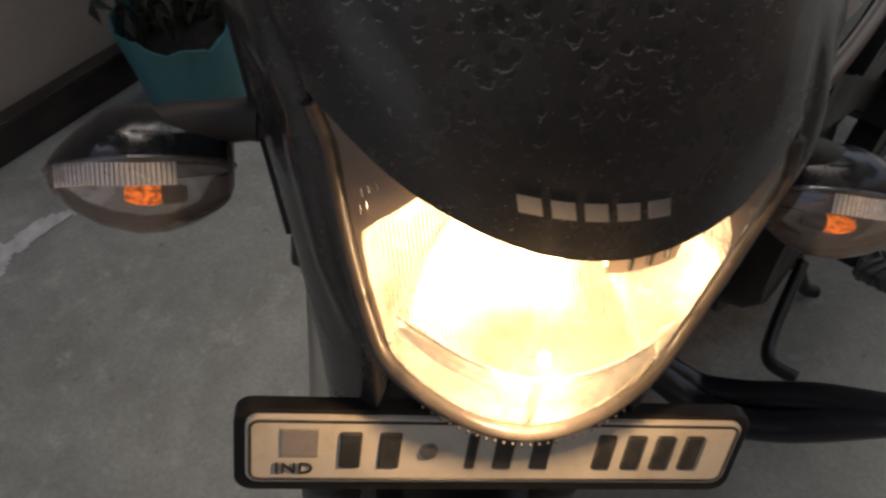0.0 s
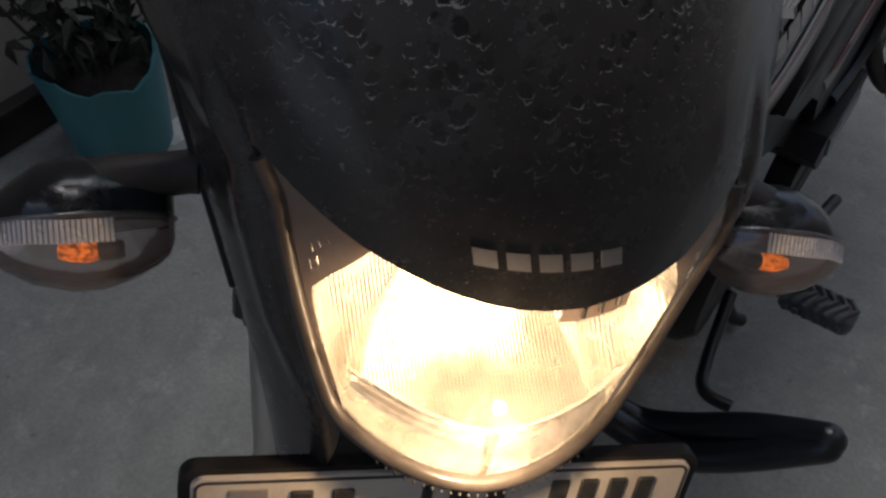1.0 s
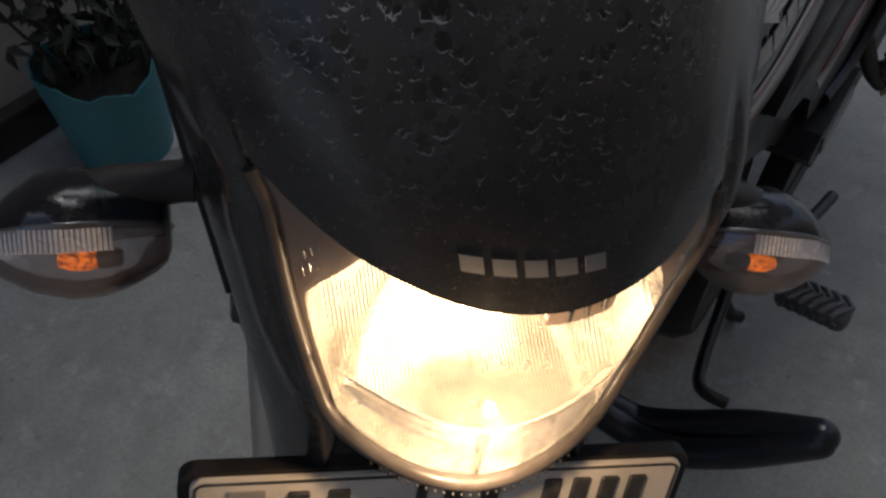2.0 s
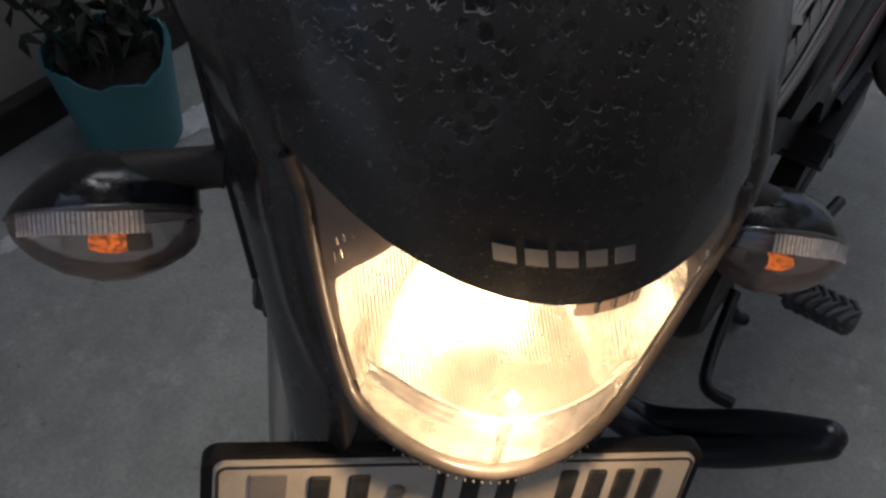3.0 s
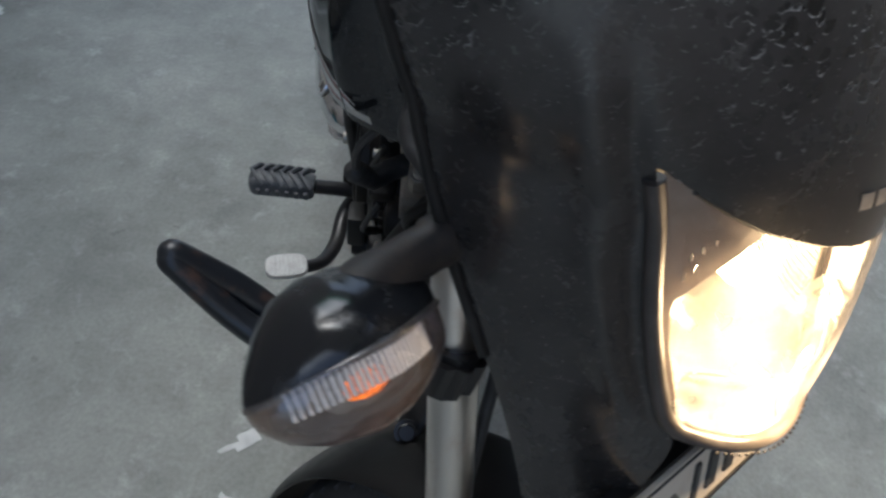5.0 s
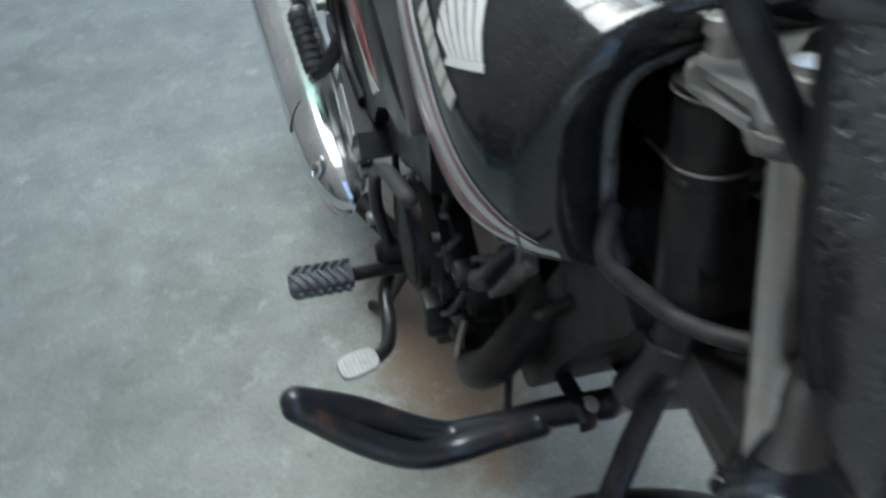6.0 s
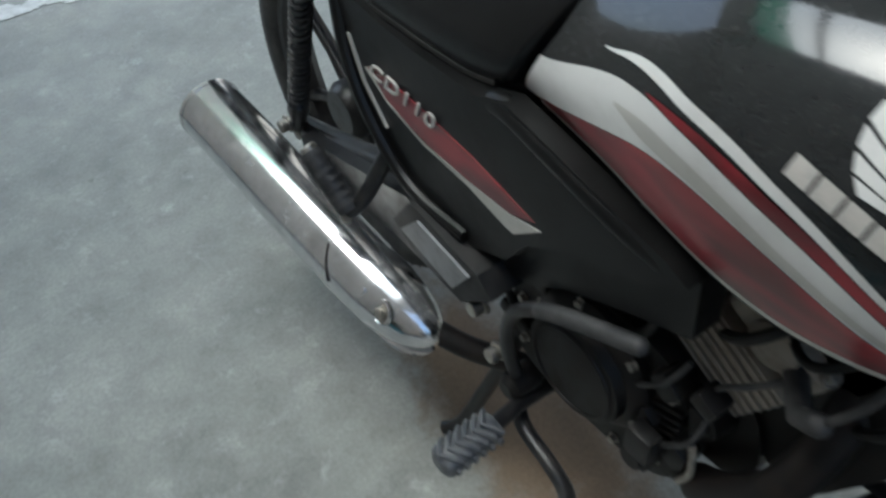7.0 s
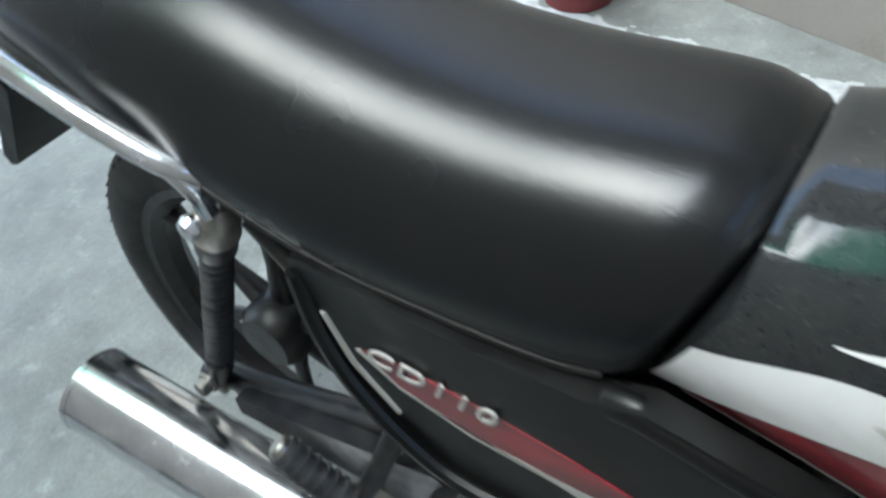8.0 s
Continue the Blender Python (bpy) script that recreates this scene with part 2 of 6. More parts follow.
MAT = {
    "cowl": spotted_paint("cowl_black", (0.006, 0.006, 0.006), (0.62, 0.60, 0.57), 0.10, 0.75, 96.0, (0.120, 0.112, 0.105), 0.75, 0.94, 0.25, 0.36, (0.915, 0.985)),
    "tank": spotted_paint("tank_black", (0.008, 0.009, 0.010), (0.3, 0.3, 0.29), 0.05, 0.10, 110.0, (0.040, 0.042, 0.042), 0.55, 0.3, 0.05, 0.15),
    # dusty grey, lightened further to carry the sky's sheen on the lip
    "lip": worn("tank_lip_pale", (0.07, 0.072, 0.073), (0.24, 0.24, 0.235), 0.22, 0.0, 45.0, (0.35, 0.8), coat=0.3),
    "panel": worn("side_panel_black", (0.005, 0.005, 0.005), (0.014, 0.0135, 0.013), 0.30, 0.0, 16.0, (0.4, 0.9), spec=0.26),
    "plastic": worn("matt_black_plastic", (0.008, 0.008, 0.008), (0.030, 0.027, 0.025), 0.45, 0.0, 35.0, spec=0.35),
    "frame": worn("black_steel", (0.010, 0.010, 0.011), (0.05, 0.044, 0.038), 0.33, 0.0, 40.0),
    "guard": worn("guard_black_rust", (0.016, 0.018, 0.022), (0.12, 0.06, 0.035), 0.28, 0.0, 17.0, (0.58, 0.74)),
    "tyre": worn("tyre_rubber", (0.02, 0.02, 0.02), (0.10, 0.095, 0.088), 0.75, 0.0, 20.0, (0.35, 0.8)),
    "rubber": worn("rubber", (0.022, 0.022, 0.023), (0.10, 0.098, 0.095), 0.55, 0.0, 60.0, (0.4, 0.8)),
    "peg": worn("peg_rubber_polished", (0.055, 0.060, 0.068), (0.20, 0.20, 0.20), 0.34, 0.0, 60.0, (0.35, 0.8)),
    "chrome": worn("chrome", (0.74, 0.74, 0.75), (0.56, 0.55, 0.54), 0.14, 1.0, 22.0, (0.4, 0.9), 300.0, 0.04, 0.0, 0.30),
    "steel": worn("zinc_steel", (0.42, 0.40, 0.36), (0.16, 0.13, 0.1), 0.38, 1.0, 60.0),
    "fork": worn("fork_tube_steel", (0.6, 0.58, 0.55), (0.42, 0.28, 0.18), 0.28, 1.0, 30.0, (0.5, 0.9)),
    "alloy": worn("dirty_alloy", (0.30, 0.27, 0.225), (0.11, 0.085, 0.062), 0.55, 0.3, 40.0),
    "engine": worn("engine_black", (0.0065, 0.006, 0.0055), (0.024, 0.018, 0.014), 0.46, 0.0, 30.0, spec=0.3),
    "header": worn("exhaust_black", (0.008, 0.007, 0.007), (0.030, 0.022, 0.017), 0.5, 0.0, 30.0, spec=0.28),
    "clamp": worn("grey_clamp", (0.12, 0.12, 0.115), (0.07, 0.065, 0.06), 0.5, 0.4, 45.0),
    "white": worn("decal_white", (0.62, 0.62, 0.61), (0.36, 0.35, 0.33), 0.32, 0.0, 18.0, (0.45, 0.95), coat=0.3),
    "silver": worn("decal_silver", (0.48, 0.47, 0.44), (0.28, 0.27, 0.24), 0.35, 0.2, 18.0, (0.45, 0.95), coat=0.3),
    "red": tank_red(),
    "logo": worn("badge_silver", (0.50, 0.48, 0.45), (0.3, 0.29, 0.27), 0.4, 0.1, 60.0),
    "badge": worn("cowl_badge_dull", (0.26, 0.25, 0.235), (0.17, 0.16, 0.15), 0.4, 0.1, 60.0),
    # the headlamp's warm cast is tinted into the plate's white
    "plate": worn("plate_warm_white", (0.66, 0.61, 0.52), (0.46, 0.40, 0.31), 0.45, 0.0, 24.0),
    "plate_ink": worn("plate_ink", (0.03, 0.03, 0.03), (0.12, 0.11, 0.1), 0.45, 0.0, 60.0),
    "plate_holo": worn("plate_sticker", (0.36, 0.33, 0.30), (0.24, 0.21, 0.18), 0.4, 0.2, 90.0),
    "lens": clear("headlight_lens", (0.97, 0.96, 0.94), 0.02, 0.12, 0.04),
    "signal_lens": clear("signal_lens", (0.93, 0.90, 0.89), 0.05, 0.35, 0.10),
    "stalk": worn("stalk_rubber", (0.016, 0.015, 0.015), (0.075, 0.055, 0.04), 0.5, 0.0, 70.0, (0.4, 0.8)),
    "signal_black": worn("signal_housing_black", (0.010, 0.011, 0.013), (0.05, 0.05, 0.05), 0.16, 0.0, 30.0, (0.5, 0.9)),
    "mask": worn("lamp_mask_brown", (0.26, 0.20, 0.17), (0.36, 0.30, 0.26), 0.35, 0.0, 40.0),
    "trim_grey": worn("trim_rubber_dusty", (0.06, 0.058, 0.056), (0.16, 0.15, 0.14), 0.5, 0.0, 50.0),
    "bezel": worn("lamp_bezel", (0.055, 0.048, 0.044), (0.12, 0.105, 0.095), 0.32, 0.0, 40.0),
    "chin": clear("lamp_chin_frosted", (0.92, 0.88, 0.82), 0.08, 0.3, 0.30),
    "bars": worn("painted_steel_bar", (0.05, 0.05, 0.05), (0.1, 0.09, 0.08), 0.5, 0.0, 20.0),
    "filament": glowing("headlight_filament", (1.0, 0.68, 0.34), 24.0),
    "pad": worn("worn_pedal_alloy", (0.42, 0.42, 0.41), (0.25, 0.24, 0.22), 0.55, 0.5, 50.0),
    "scuffed": worn("scuffed_grey", (0.20, 0.205, 0.215), (0.12, 0.12, 0.12), 0.4, 0.0, 40.0),
    "bridge": worn("fork_bridge_grey", (0.17, 0.17, 0.165), (0.27, 0.26, 0.24), 0.42, 0.2, 50.0, (0.45, 0.8)),
    "cap": worn("bright_zinc", (0.62, 0.61, 0.58), (0.34, 0.31, 0.27), 0.30, 0.8, 60.0, (0.5, 0.9)),
    "seat": leather(),
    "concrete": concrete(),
    "paint": chipped_paint(),
    "pot": worn("aqua_plastic", (0.05, 0.19, 0.21), (0.09, 0.19, 0.2), 0.45, 0.0, 9.0),
    "soil": worn("dark_soil", (0.02, 0.017, 0.014), (0.05, 0.04, 0.03), 0.95, 0.0, 60.0, relief=0.6),
    "leaf": worn("dry_leaf", (0.02, 0.024, 0.014), (0.06, 0.05, 0.032), 0.6, 0.0, 30.0),
    "wall": worn("brown_wall", (0.46, 0.415, 0.365), (0.36, 0.315, 0.27), 0.85, 0.0, 3.0, (0.35, 0.7), 90.0, 0.3),
    "tile": worn("dark_skirting", (0.028, 0.022, 0.02), (0.075, 0.06, 0.05), 0.35, 0.0, 12.0),
    "soffit": worn("white_soffit", (0.74, 0.74, 0.72), (0.6, 0.6, 0.58), 0.9, 0.0, 3.0),
    "red_paint": worn("red_oxide", (0.16, 0.022, 0.022), (0.09, 0.03, 0.028), 0.5, 0.0, 14.0),
}


def fluted_reflector():
    """Vacuum-metal bowl with fine upright flutes and cloudy patches."""
    m, nt, b = shader("lamp_reflector", (0.88, 0.86, 0.82), 0.25, 1.0)
    tc = nt.nodes.new("ShaderNodeTexCoord")
    mp = nt.nodes.new("ShaderNodeMapping")
    mp.inputs["Rotation"].default_value = (0, 0, radians(-45))
    nt.links.new(tc.outputs["Object"], mp.inputs["Vector"])
    w = nt.nodes.new("ShaderNodeTexWave")
    w.wave_type, w.bands_direction = "BANDS", "X"
    w.inputs["Scale"].default_value = 150.0
    nt.links.new(mp.outputs[0], w.inputs["Vector"])
    cloud = noise_tex(nt, mp.outputs[0], 45.0, 3.0)
    nt.links.new(ramp(nt, cloud, [(0.3, 0.12), (0.7, 0.36)]), b.inputs["Roughness"])
    bump(nt, b, mixed(nt, 0.6, w.outputs["Fac"], cloud), 0.4, 0.002)
    return m


def green_sheet():
    m = bpy.data.materials.new("green_fibre_sheet")
    m.use_nodes = True
    nt = m.node_tree
    nt.nodes.remove(nt.nodes["Principled BSDF"])
    t = nt.nodes.new("ShaderNodeBsdfTranslucent")
    col = ramp(nt, noise_tex(nt, coords(nt), 6.0, 4.0), [(0.3, (0.10, 0.32, 0.20)), (0.7, (0.16, 0.42, 0.28))])
    nt.links.new(col, t.inputs["Color"])
    nt.links.new(t.outputs[0], nt.nodes["Material Output"].inputs[0])
    return m


def amber_glass():
    """Amber bulb glass; a patchy emission is added to make it stand out."""
    m, nt, b = shader("amber_bulb", (0.85, 0.16, 0.01), 0.12)
    own_glow = ramp(nt, noise_tex(nt, coords(nt, (1.0, 2.2, 2.2)), 210.0, 2.0), [(0.38, 0.06), (0.66, 1.25)])
    b.inputs["Emission Color"].default_value = (1.0, 0.20, 0.012, 1)
    nt.links.new(own_glow, b.inputs["Emission Strength"])
    return m


MAT["amber"] = amber_glass()
MAT["reflector"] = fluted_reflector()
MAT["green"] = green_sheet()
MAT["signal_dark"] = worn("signal_reflector", (0.10, 0.085, 0.078), (0.20, 0.17, 0.155), 0.3, 0.3, 50.0)
MAT["signal_grey"] = worn("signal_inner", (0.74, 0.72, 0.71), (0.55, 0.52, 0.50), 0.22, 0.25, 50.0)

WALL_H, SKYLIGHT = 2.9, (-1.27, 0.1, 0.6, 2.7)


# ---------------------------------------------------------------- mesh helpers
def part(name, bm, material, parent=None, label="", smooth=35.0, m=None):
    if m is not None:
        bm.transform(m)
    bmesh.ops.recalc_face_normals(bm, faces=bm.faces)
    me = bpy.data.meshes.new(name)
    bm.to_mesh(me)
    bm.free()
    me.materials.append(MAT[material])
    if smooth:
        me.shade_smooth()
        me.set_sharp_from_angle(angle=radians(smooth))
    ob = new(name, me)
    if parent is not None:
        ob.parent = parent
        if parent.type == "EMPTY":
            ob.matrix_parent_inverse = Matrix.Translation(-parent.location)
    if label:
        tagged(ob, label)
    return ob


def empty(name, place, label, category, group=""):
    ob = new(name)
    ob.location = place
    ob.empty_display_size = 0.05
    return tagged(ob, label, category, group)


def curve_points(pts, n=8, closed=False):
    """A smooth line through the points."""
    p = [Vector(q) for q in pts]
    out = []
    count = len(p)
    for i in range(count if closed else count - 1):
        if closed:
            a, b, c, d = p[i - 1], p[i], p[(i + 1) % count], p[(i + 2) % count]
        else:
            a, b, c, d = p[max(i - 1, 0)], p[i], p[i + 1], p[min(i + 2, count - 1)]
        for k in range(n):
            t = k / n
            out.append(0.5 * ((2 * b) + (c - a) * t + (2 * a - 5 * b + 4 * c - d) * t * t + (3 * b - a - 3 * c + d) * t ** 3))
    if not closed:
        out.append(p[-1])
    return out


def skin(bm, loops, ends=True, closed=False):
    rows = [[bm.verts.new(v) for v in loop] for loop in loops]
    n = len(rows[0])
    for i in range(len(rows) if closed else len(rows) - 1):
        a, b = rows[i], rows[(i + 1) % len(rows)]
        for k in range(n):
            bm.faces.new((a[k], a[(k + 1) % n], b[(k + 1) % n], b[k]))
    if ends and not closed:
        bm.faces.new(rows[0])
        bm.faces.new(list(reversed(rows[-1])))
    return bm


def tube(pts, r, seg=14, closed=False, bm=None, flat=1.0, round_ends=False):
    """A tube along the points; r is one radius or one for each point."""
    bm = bm or bmesh.new()
    pts = [Vector(p) for p in pts]
    count = len(pts)
    rad = list(r) if isinstance(r, (list, tuple)) else [r] * count
    if round_ends and not closed:
        a, b = pts[0], pts[-1]
        da, db = (pts[0] - pts[1]).normalized(), (pts[-1] - pts[-2]).normalized()
        lead = [(a + da * rad[0] * s, rad[0] * c) for s, c in ((0.95, 0.3), (0.7, 0.71), (0.38, 0.92))]
        tail = [(b + db * rad[-1] * s, rad[-1] * c) for s, c in ((0.38, 0.92), (0.7, 0.71), (0.95, 0.3))]
        pts = [q for q, _ in lead] + pts + [q for q, _ in tail]
        rad = [c for _, c in lead] + rad + [c for _, c in tail]
        count = len(pts)
    loops, side = [], None
    for i, p in enumerate(pts):
        d = (pts[(i + 1) % count] - pts[i - 1]) if closed else (pts[min(i + 1, count - 1)] - pts[max(i - 1, 0)])
        d.normalize()
        if side is None:
            side = d.cross(Vector((0, 0, 1)) if abs(d.z) < 0.9 else Vector((1, 0, 0)))
        side = (side - d * side.dot(d)).normalized()
        other = d.cross(side)
        loops.append([p + (side * math.cos(2 * math.pi * k / seg) + other * math.sin(2 * math.pi * k / seg) * flat) * rad[i] for k in range(seg)])
    return skin(bm, loops, not closed, closed)


def lathe(profile, a, b, seg=32, bm=None):
    """Radii against distance along the line from a to b (distances as fractions)."""
    a, b = Vector(a), Vector(b)
    bm = bm or bmesh.new()
    d = b - a
    u = d.cross(Vector((0, 0, 1)) if abs(d.normalized().z) < 0.9 else Vector((1, 0, 0))).normalized()
    v = d.normalized().cross(u)
    loops = [[a + d * h + (u * math.cos(2 * math.pi * k / seg) + v * math.sin(2 * math.pi * k / seg)) * max(r, 1e-4) for k in range(seg)] for r, h in profile]
    return skin(bm, loops)


def rbox(sx, sy, sz, bevel=0.004, at=None, seg=2, bm=None):
    made = bmesh.new()
    bmesh.ops.create_cube(made, size=1.0)
    made.transform(Matrix.Diagonal((sx, sy, sz, 1)))
    if bevel:
        bmesh.ops.bevel(made, geom=made.edges[:], offset=bevel, segments=seg, affect="EDGES", profile=0.6)
    if at is not None:
        made.transform(at)
    if bm is None:
        return made
    me = bpy.data.meshes.new("tmp")
    made.to_mesh(me)
    made.free()
    bm.from_mesh(me)
    bpy.data.meshes.remove(me)
    return bm


def slab(outline, x0, x1, bevel=0.004, n=0):
    """An outline in (y, z), thick from x0 to x1."""
    pts = outline if not n else [(q.x, q.y) for q in curve_points([(y, z, 0) for y, z in outline], n, True)]
    bm = bmesh.new()
    front = [bm.verts.new((x0, y, z)) for y, z in pts]
    back = [bm.verts.new((x1, y, z)) for y, z in pts]
    f = bm.faces.new(front)
    g = bm.faces.new(list(reversed(back)))
    k = len(pts)
    for i in range(k):
        bm.faces.new((front[i], back[i], back[(i + 1) % k], front[(i + 1) % k]))
    if bevel:
        rim = [e for e in bm.edges if all(w.co.x == x0 for w in e.verts) or all(w.co.x == x1 for w in e.verts)]
        bmesh.ops.bevel(bm, geom=rim, offset=bevel, segments=2, affect="EDGES", profile=0.6)
    bmesh.ops.triangulate(bm, faces=[q for q in bm.faces if len(q.verts) > 4])
    return bm


def sheet(f, us, vs, thick=0.0):
    """A surface f(u, v) -> point over the two lists of values, with a back at the given thickness."""
    bm = bmesh.new()
    grid = [[bm.verts.new(f(u, v)) for u in us] for v in vs]
    for j in range(len(vs) - 1):
        for i in range(len(us) - 1):
            bm.faces.new((grid[j][i], grid[j][i + 1], grid[j + 1][i + 1], grid[j + 1][i]))
    if thick:
        bmesh.ops.recalc_face_normals(bm, faces=bm.faces)
        bmesh.ops.solidify(bm, geom=bm.faces[:], thickness=thick)
    return bm


def steps(a, b, n):
    return [a + (b - a) * i / n for i in range(n + 1)]


def lerp(table, x):
    return float(np.interp(x, [r[0] for r in table], [r[1] for r in table]))


def bolt(at, way, r=0.008, h=0.008):
    a = Vector(at)
    d = Vector(way).normalized() * h
    return lathe([(0.0, 0.0), (r * 1.35, 0.0), (r * 1.35, 0.25), (r, 0.27), (r, 0.9), (r * 0.8, 1.0), (0.0, 1.0)], a, a + d, 12)


def lettering(text, size, m, name, material, parent, depth=0.0008, label=""):
    cu = bpy.data.curves.new("tmp", "FONT")
    cu.offset, cu.space_character, cu.shear = size * 0.006, 1.1, 0.22 if text != "IND" else 0.0
    cu.body, cu.size, cu.extrude, cu.align_x, cu.align_y = text, size, depth, "CENTER", "CENTER"
    ob = bpy.data.objects.new("tmp", cu)
    scene.collection.objects.link(ob)
    dg = bpy.context.evaluated_depsgraph_get()
    me = bpy.data.meshes.new_from_object(ob.evaluated_get(dg))
    bpy.data.objects.remove(ob)
    bm = bmesh.new()
    bm.from_mesh(me)
    bpy.data.meshes.remove(me)
    return part(name, bm, material, parent, label, 0, m)


# ---------------------------------------------------------------- setting
def flat_box(name, x0, x1, y0, y1, z0, z1, material, label, bevel=0.003, m=None):
    bm = rbox(x1 - x0, y1 - y0, z1 - z0, bevel, Matrix.Translation(((x0 + x1) / 2, (y0 + y1) / 2, (z0 + z1) / 2)))
    return tagged(part(name, bm, material, None, "", 35, m), label, kind="structure")


bm = bmesh.new()
bmesh.ops.create_grid(bm, x_segments=8, y_segments=8, size=60.0)
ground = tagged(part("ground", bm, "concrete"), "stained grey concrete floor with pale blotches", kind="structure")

flat_box("wall_west", -1.45, -1.285, -3.0, 5.0, 0.0, WALL_H, "wall", "low brown plastered wall beside the parking bay")
flat_box("baseboard", -1.285, -1.262, -3.0, 5.0, 0.0, 0.085, "tile", "dark skirting along the brown wall")
flat_box("trim", -1.285, -1.248, -3.0, 5.0, 0.0855, 0.097, "tile", "thin ledge on top of the dark skirting", 0.002)
east = Matrix.Translation((1.62, 1.1, 0)) @ Matrix.Rotation(radians(-17.5), 4, "Z")
flat_box("wall_east", 0.0, 0.16, -4.5, 4.0, 0.0, 2.9, "wall", "brown plastered wall on the far side of the motorcycle", m=east)
bm = bmesh.new()
HX0, HX1, HY0, HY1 = SKYLIGHT
for x0, x1, y0, y1 in ((-1.45, 1.25, -0.7, HY0), (-1.45, 1.25, HY1, 4.4), (-1.45, HX0, HY0, HY1), (HX1, 1.25, HY0, HY1)):
    rbox(x1 - x0, y1 - y0, 0.12, 0.0, Matrix.Translation(((x0 + x1) / 2, (y0 + y1) / 2, 2.96)), bm=bm)
tagged(part("ceiling", bm, "soffit"), "plain whitewashed ceiling with an open skylight", kind="structure")
rnd_bars = [HY0 + (HY1 - HY0) * k / 3 for k in (1, 2)]
for n, y in enumerate(rnd_bars):
    flat_box("trim_%d" % (n + 6), HX0, HX1, y - 0.03, y + 0.03, 2.90, 2.94, "bars", "dark steel bar across the skylight")
bm = sheet(lambda u, v: Vector((u, v, 2.93 + 0.012 * math.sin(u * 80))), steps(HX0, HX1, 60), steps(HY1 - 0.42, HY1, 2))
tagged(part("window_1", bm, "green"), "green translucent fibre sheet in the skylight", kind="structure")


def paint_strip(name, a, b, width, cover, seed, label):
    """Worn floor paint: small flakes that stand a hair above the concrete."""
    a, b = Vector((*a, 0)), Vector((*b, 0))
    d = (b - a).normalized()
    s = Vector((-d.y, d.x, 0))
    n, k, c = int((b - a).length / 0.008), int(width / 0.008), 0.008
    bm = bmesh.new()
    verts = {}

    def corner(i, j):
        if (i, j) not in verts:
            q = a + d * (i * c) + s * ((j - k / 2) * c)
            w = noise.noise_vector(q * 60 + Vector((seed, 0, 0))) * 0.004
            verts[i, j] = bm.verts.new((q.x + w.x, q.y + w.y, 0.0025))
        return verts[i, j]

    for i in range(n):
        for j in range(k):
            q = a + d * (i * c) + s * ((j - k / 2) * c)
            edge = 1.0 - abs(2 * (j + 0.5) / k - 1)
            v = noise.noise(q * 7 + Vector((seed, 3, 1))) + 0.6 * noise.noise(q * 22 + Vector((seed, 5, 2))) + 0.9 * edge
            if v > cover:
                bm.faces.new((corner(i, j), corner(i + 1, j), corner(i + 1, j + 1), corner(i, j + 1)))
    return tagged(part(name, bm, "paint", None, "", 0), label, kind="structure")


paint_strip("trim_2", (-1.06, -0.6), (-1.02, 0.9), 0.10, 0.42, 3.0, "worn strip of white floor paint along the wall")
paint_strip("trim_3", (-1.06, 0.9), (-1.16, 3.2), 0.11, 0.42, 9.0, "worn strip of white floor paint along the wall")
paint_strip("trim_4", (-1.3, 3.08), (1.6, 2.55), 0.11, 0.12, 5.0, "white painted line across the concrete floor")
paint_strip("trim_5", (1.36, 0.4), (1.5, 2.6), 0.13, 0.45, 7.0, "worn white paint patches beside the far wall")

paint_strip("trim_8", (-0.315, 0.385), (-0.285, 0.445), 0.024, 0.10, 11.0, "small worn fleck of white floor paint")
paint_strip("trim_9", (-0.315, 0.510), (-0.262, 0.548), 0.030, 0.10, 13.0, "small worn fleck of white floor paint")
paint_strip("trim_10", (-0.225, 0.545), (-0.195, 0.562), 0.018, 0.05, 15.0, "small worn fleck of white floor paint")


# ---------------------------------------------------------------- flower pot and red tub
def flower_pot(x, y):
    root = empty("flower_pot", (x, y, 0), "broken aqua plastic flower pot holding dark soil", "flower pot")
    h = 0.235
    bm = bmesh.new()
    n = 56
    prof = [(0.098, 0.0), (0.104, 0.05), (0.112, 0.13), (0.120, 0.20), (0.124, h)]
    rim = []
    for k in range(n):
        a = 2 * math.pi * k / n
        bite = 0.02 + 0.035 * noise.noise(Vector((math.cos(a) * 1.6, math.sin(a) * 1.6, 4))) + 0.016 * noise.noise(Vector((math.cos(a) * 5, math.sin(a) * 5, 7)))
        spike = 0.05 * math.exp(-((a - 0.75) / 0.09) ** 2)
        rim.append(min(h - bite, h + 0.01) + spike)
    outer, inner = [], []
    for r, z in prof:
        outer.append([Vector((x + r * math.cos(2 * math.pi * k / n), y + r * math.sin(2 * math.pi * k / n), min(z, rim[k]) if z < h else rim[k])) for k in range(n)])
        inner.append([Vector((x + (r - 0.005) * math.cos(2 * math.pi * k / n), y + (r - 0.005) * math.sin(2 * math.pi * k / n), max(0.01, min(z, rim[k]) if z < h else rim[k])) ) for k in range(n)])
    skin(bm, outer + list(reversed(inner)))
    part("shell", bm, "pot", root)
    bm = bmesh.new()
    bmesh.ops.create_uvsphere(bm, u_segments=28, v_segments=12, radius=1.0)
    for w in bm.verts:
        k = 1 + 0.25 * noise.noise(w.co * 3)
        w.co = Vector((w.co.x * 0.112 * min(k, 1.0), w.co.y * 0.112 * min(k, 1.0), 0.045 * w.co.z * k))
        w.co += Vector((x, y, 0.165))
    part("soil", bm, "soil", root, "dark clotted soil")
    return root


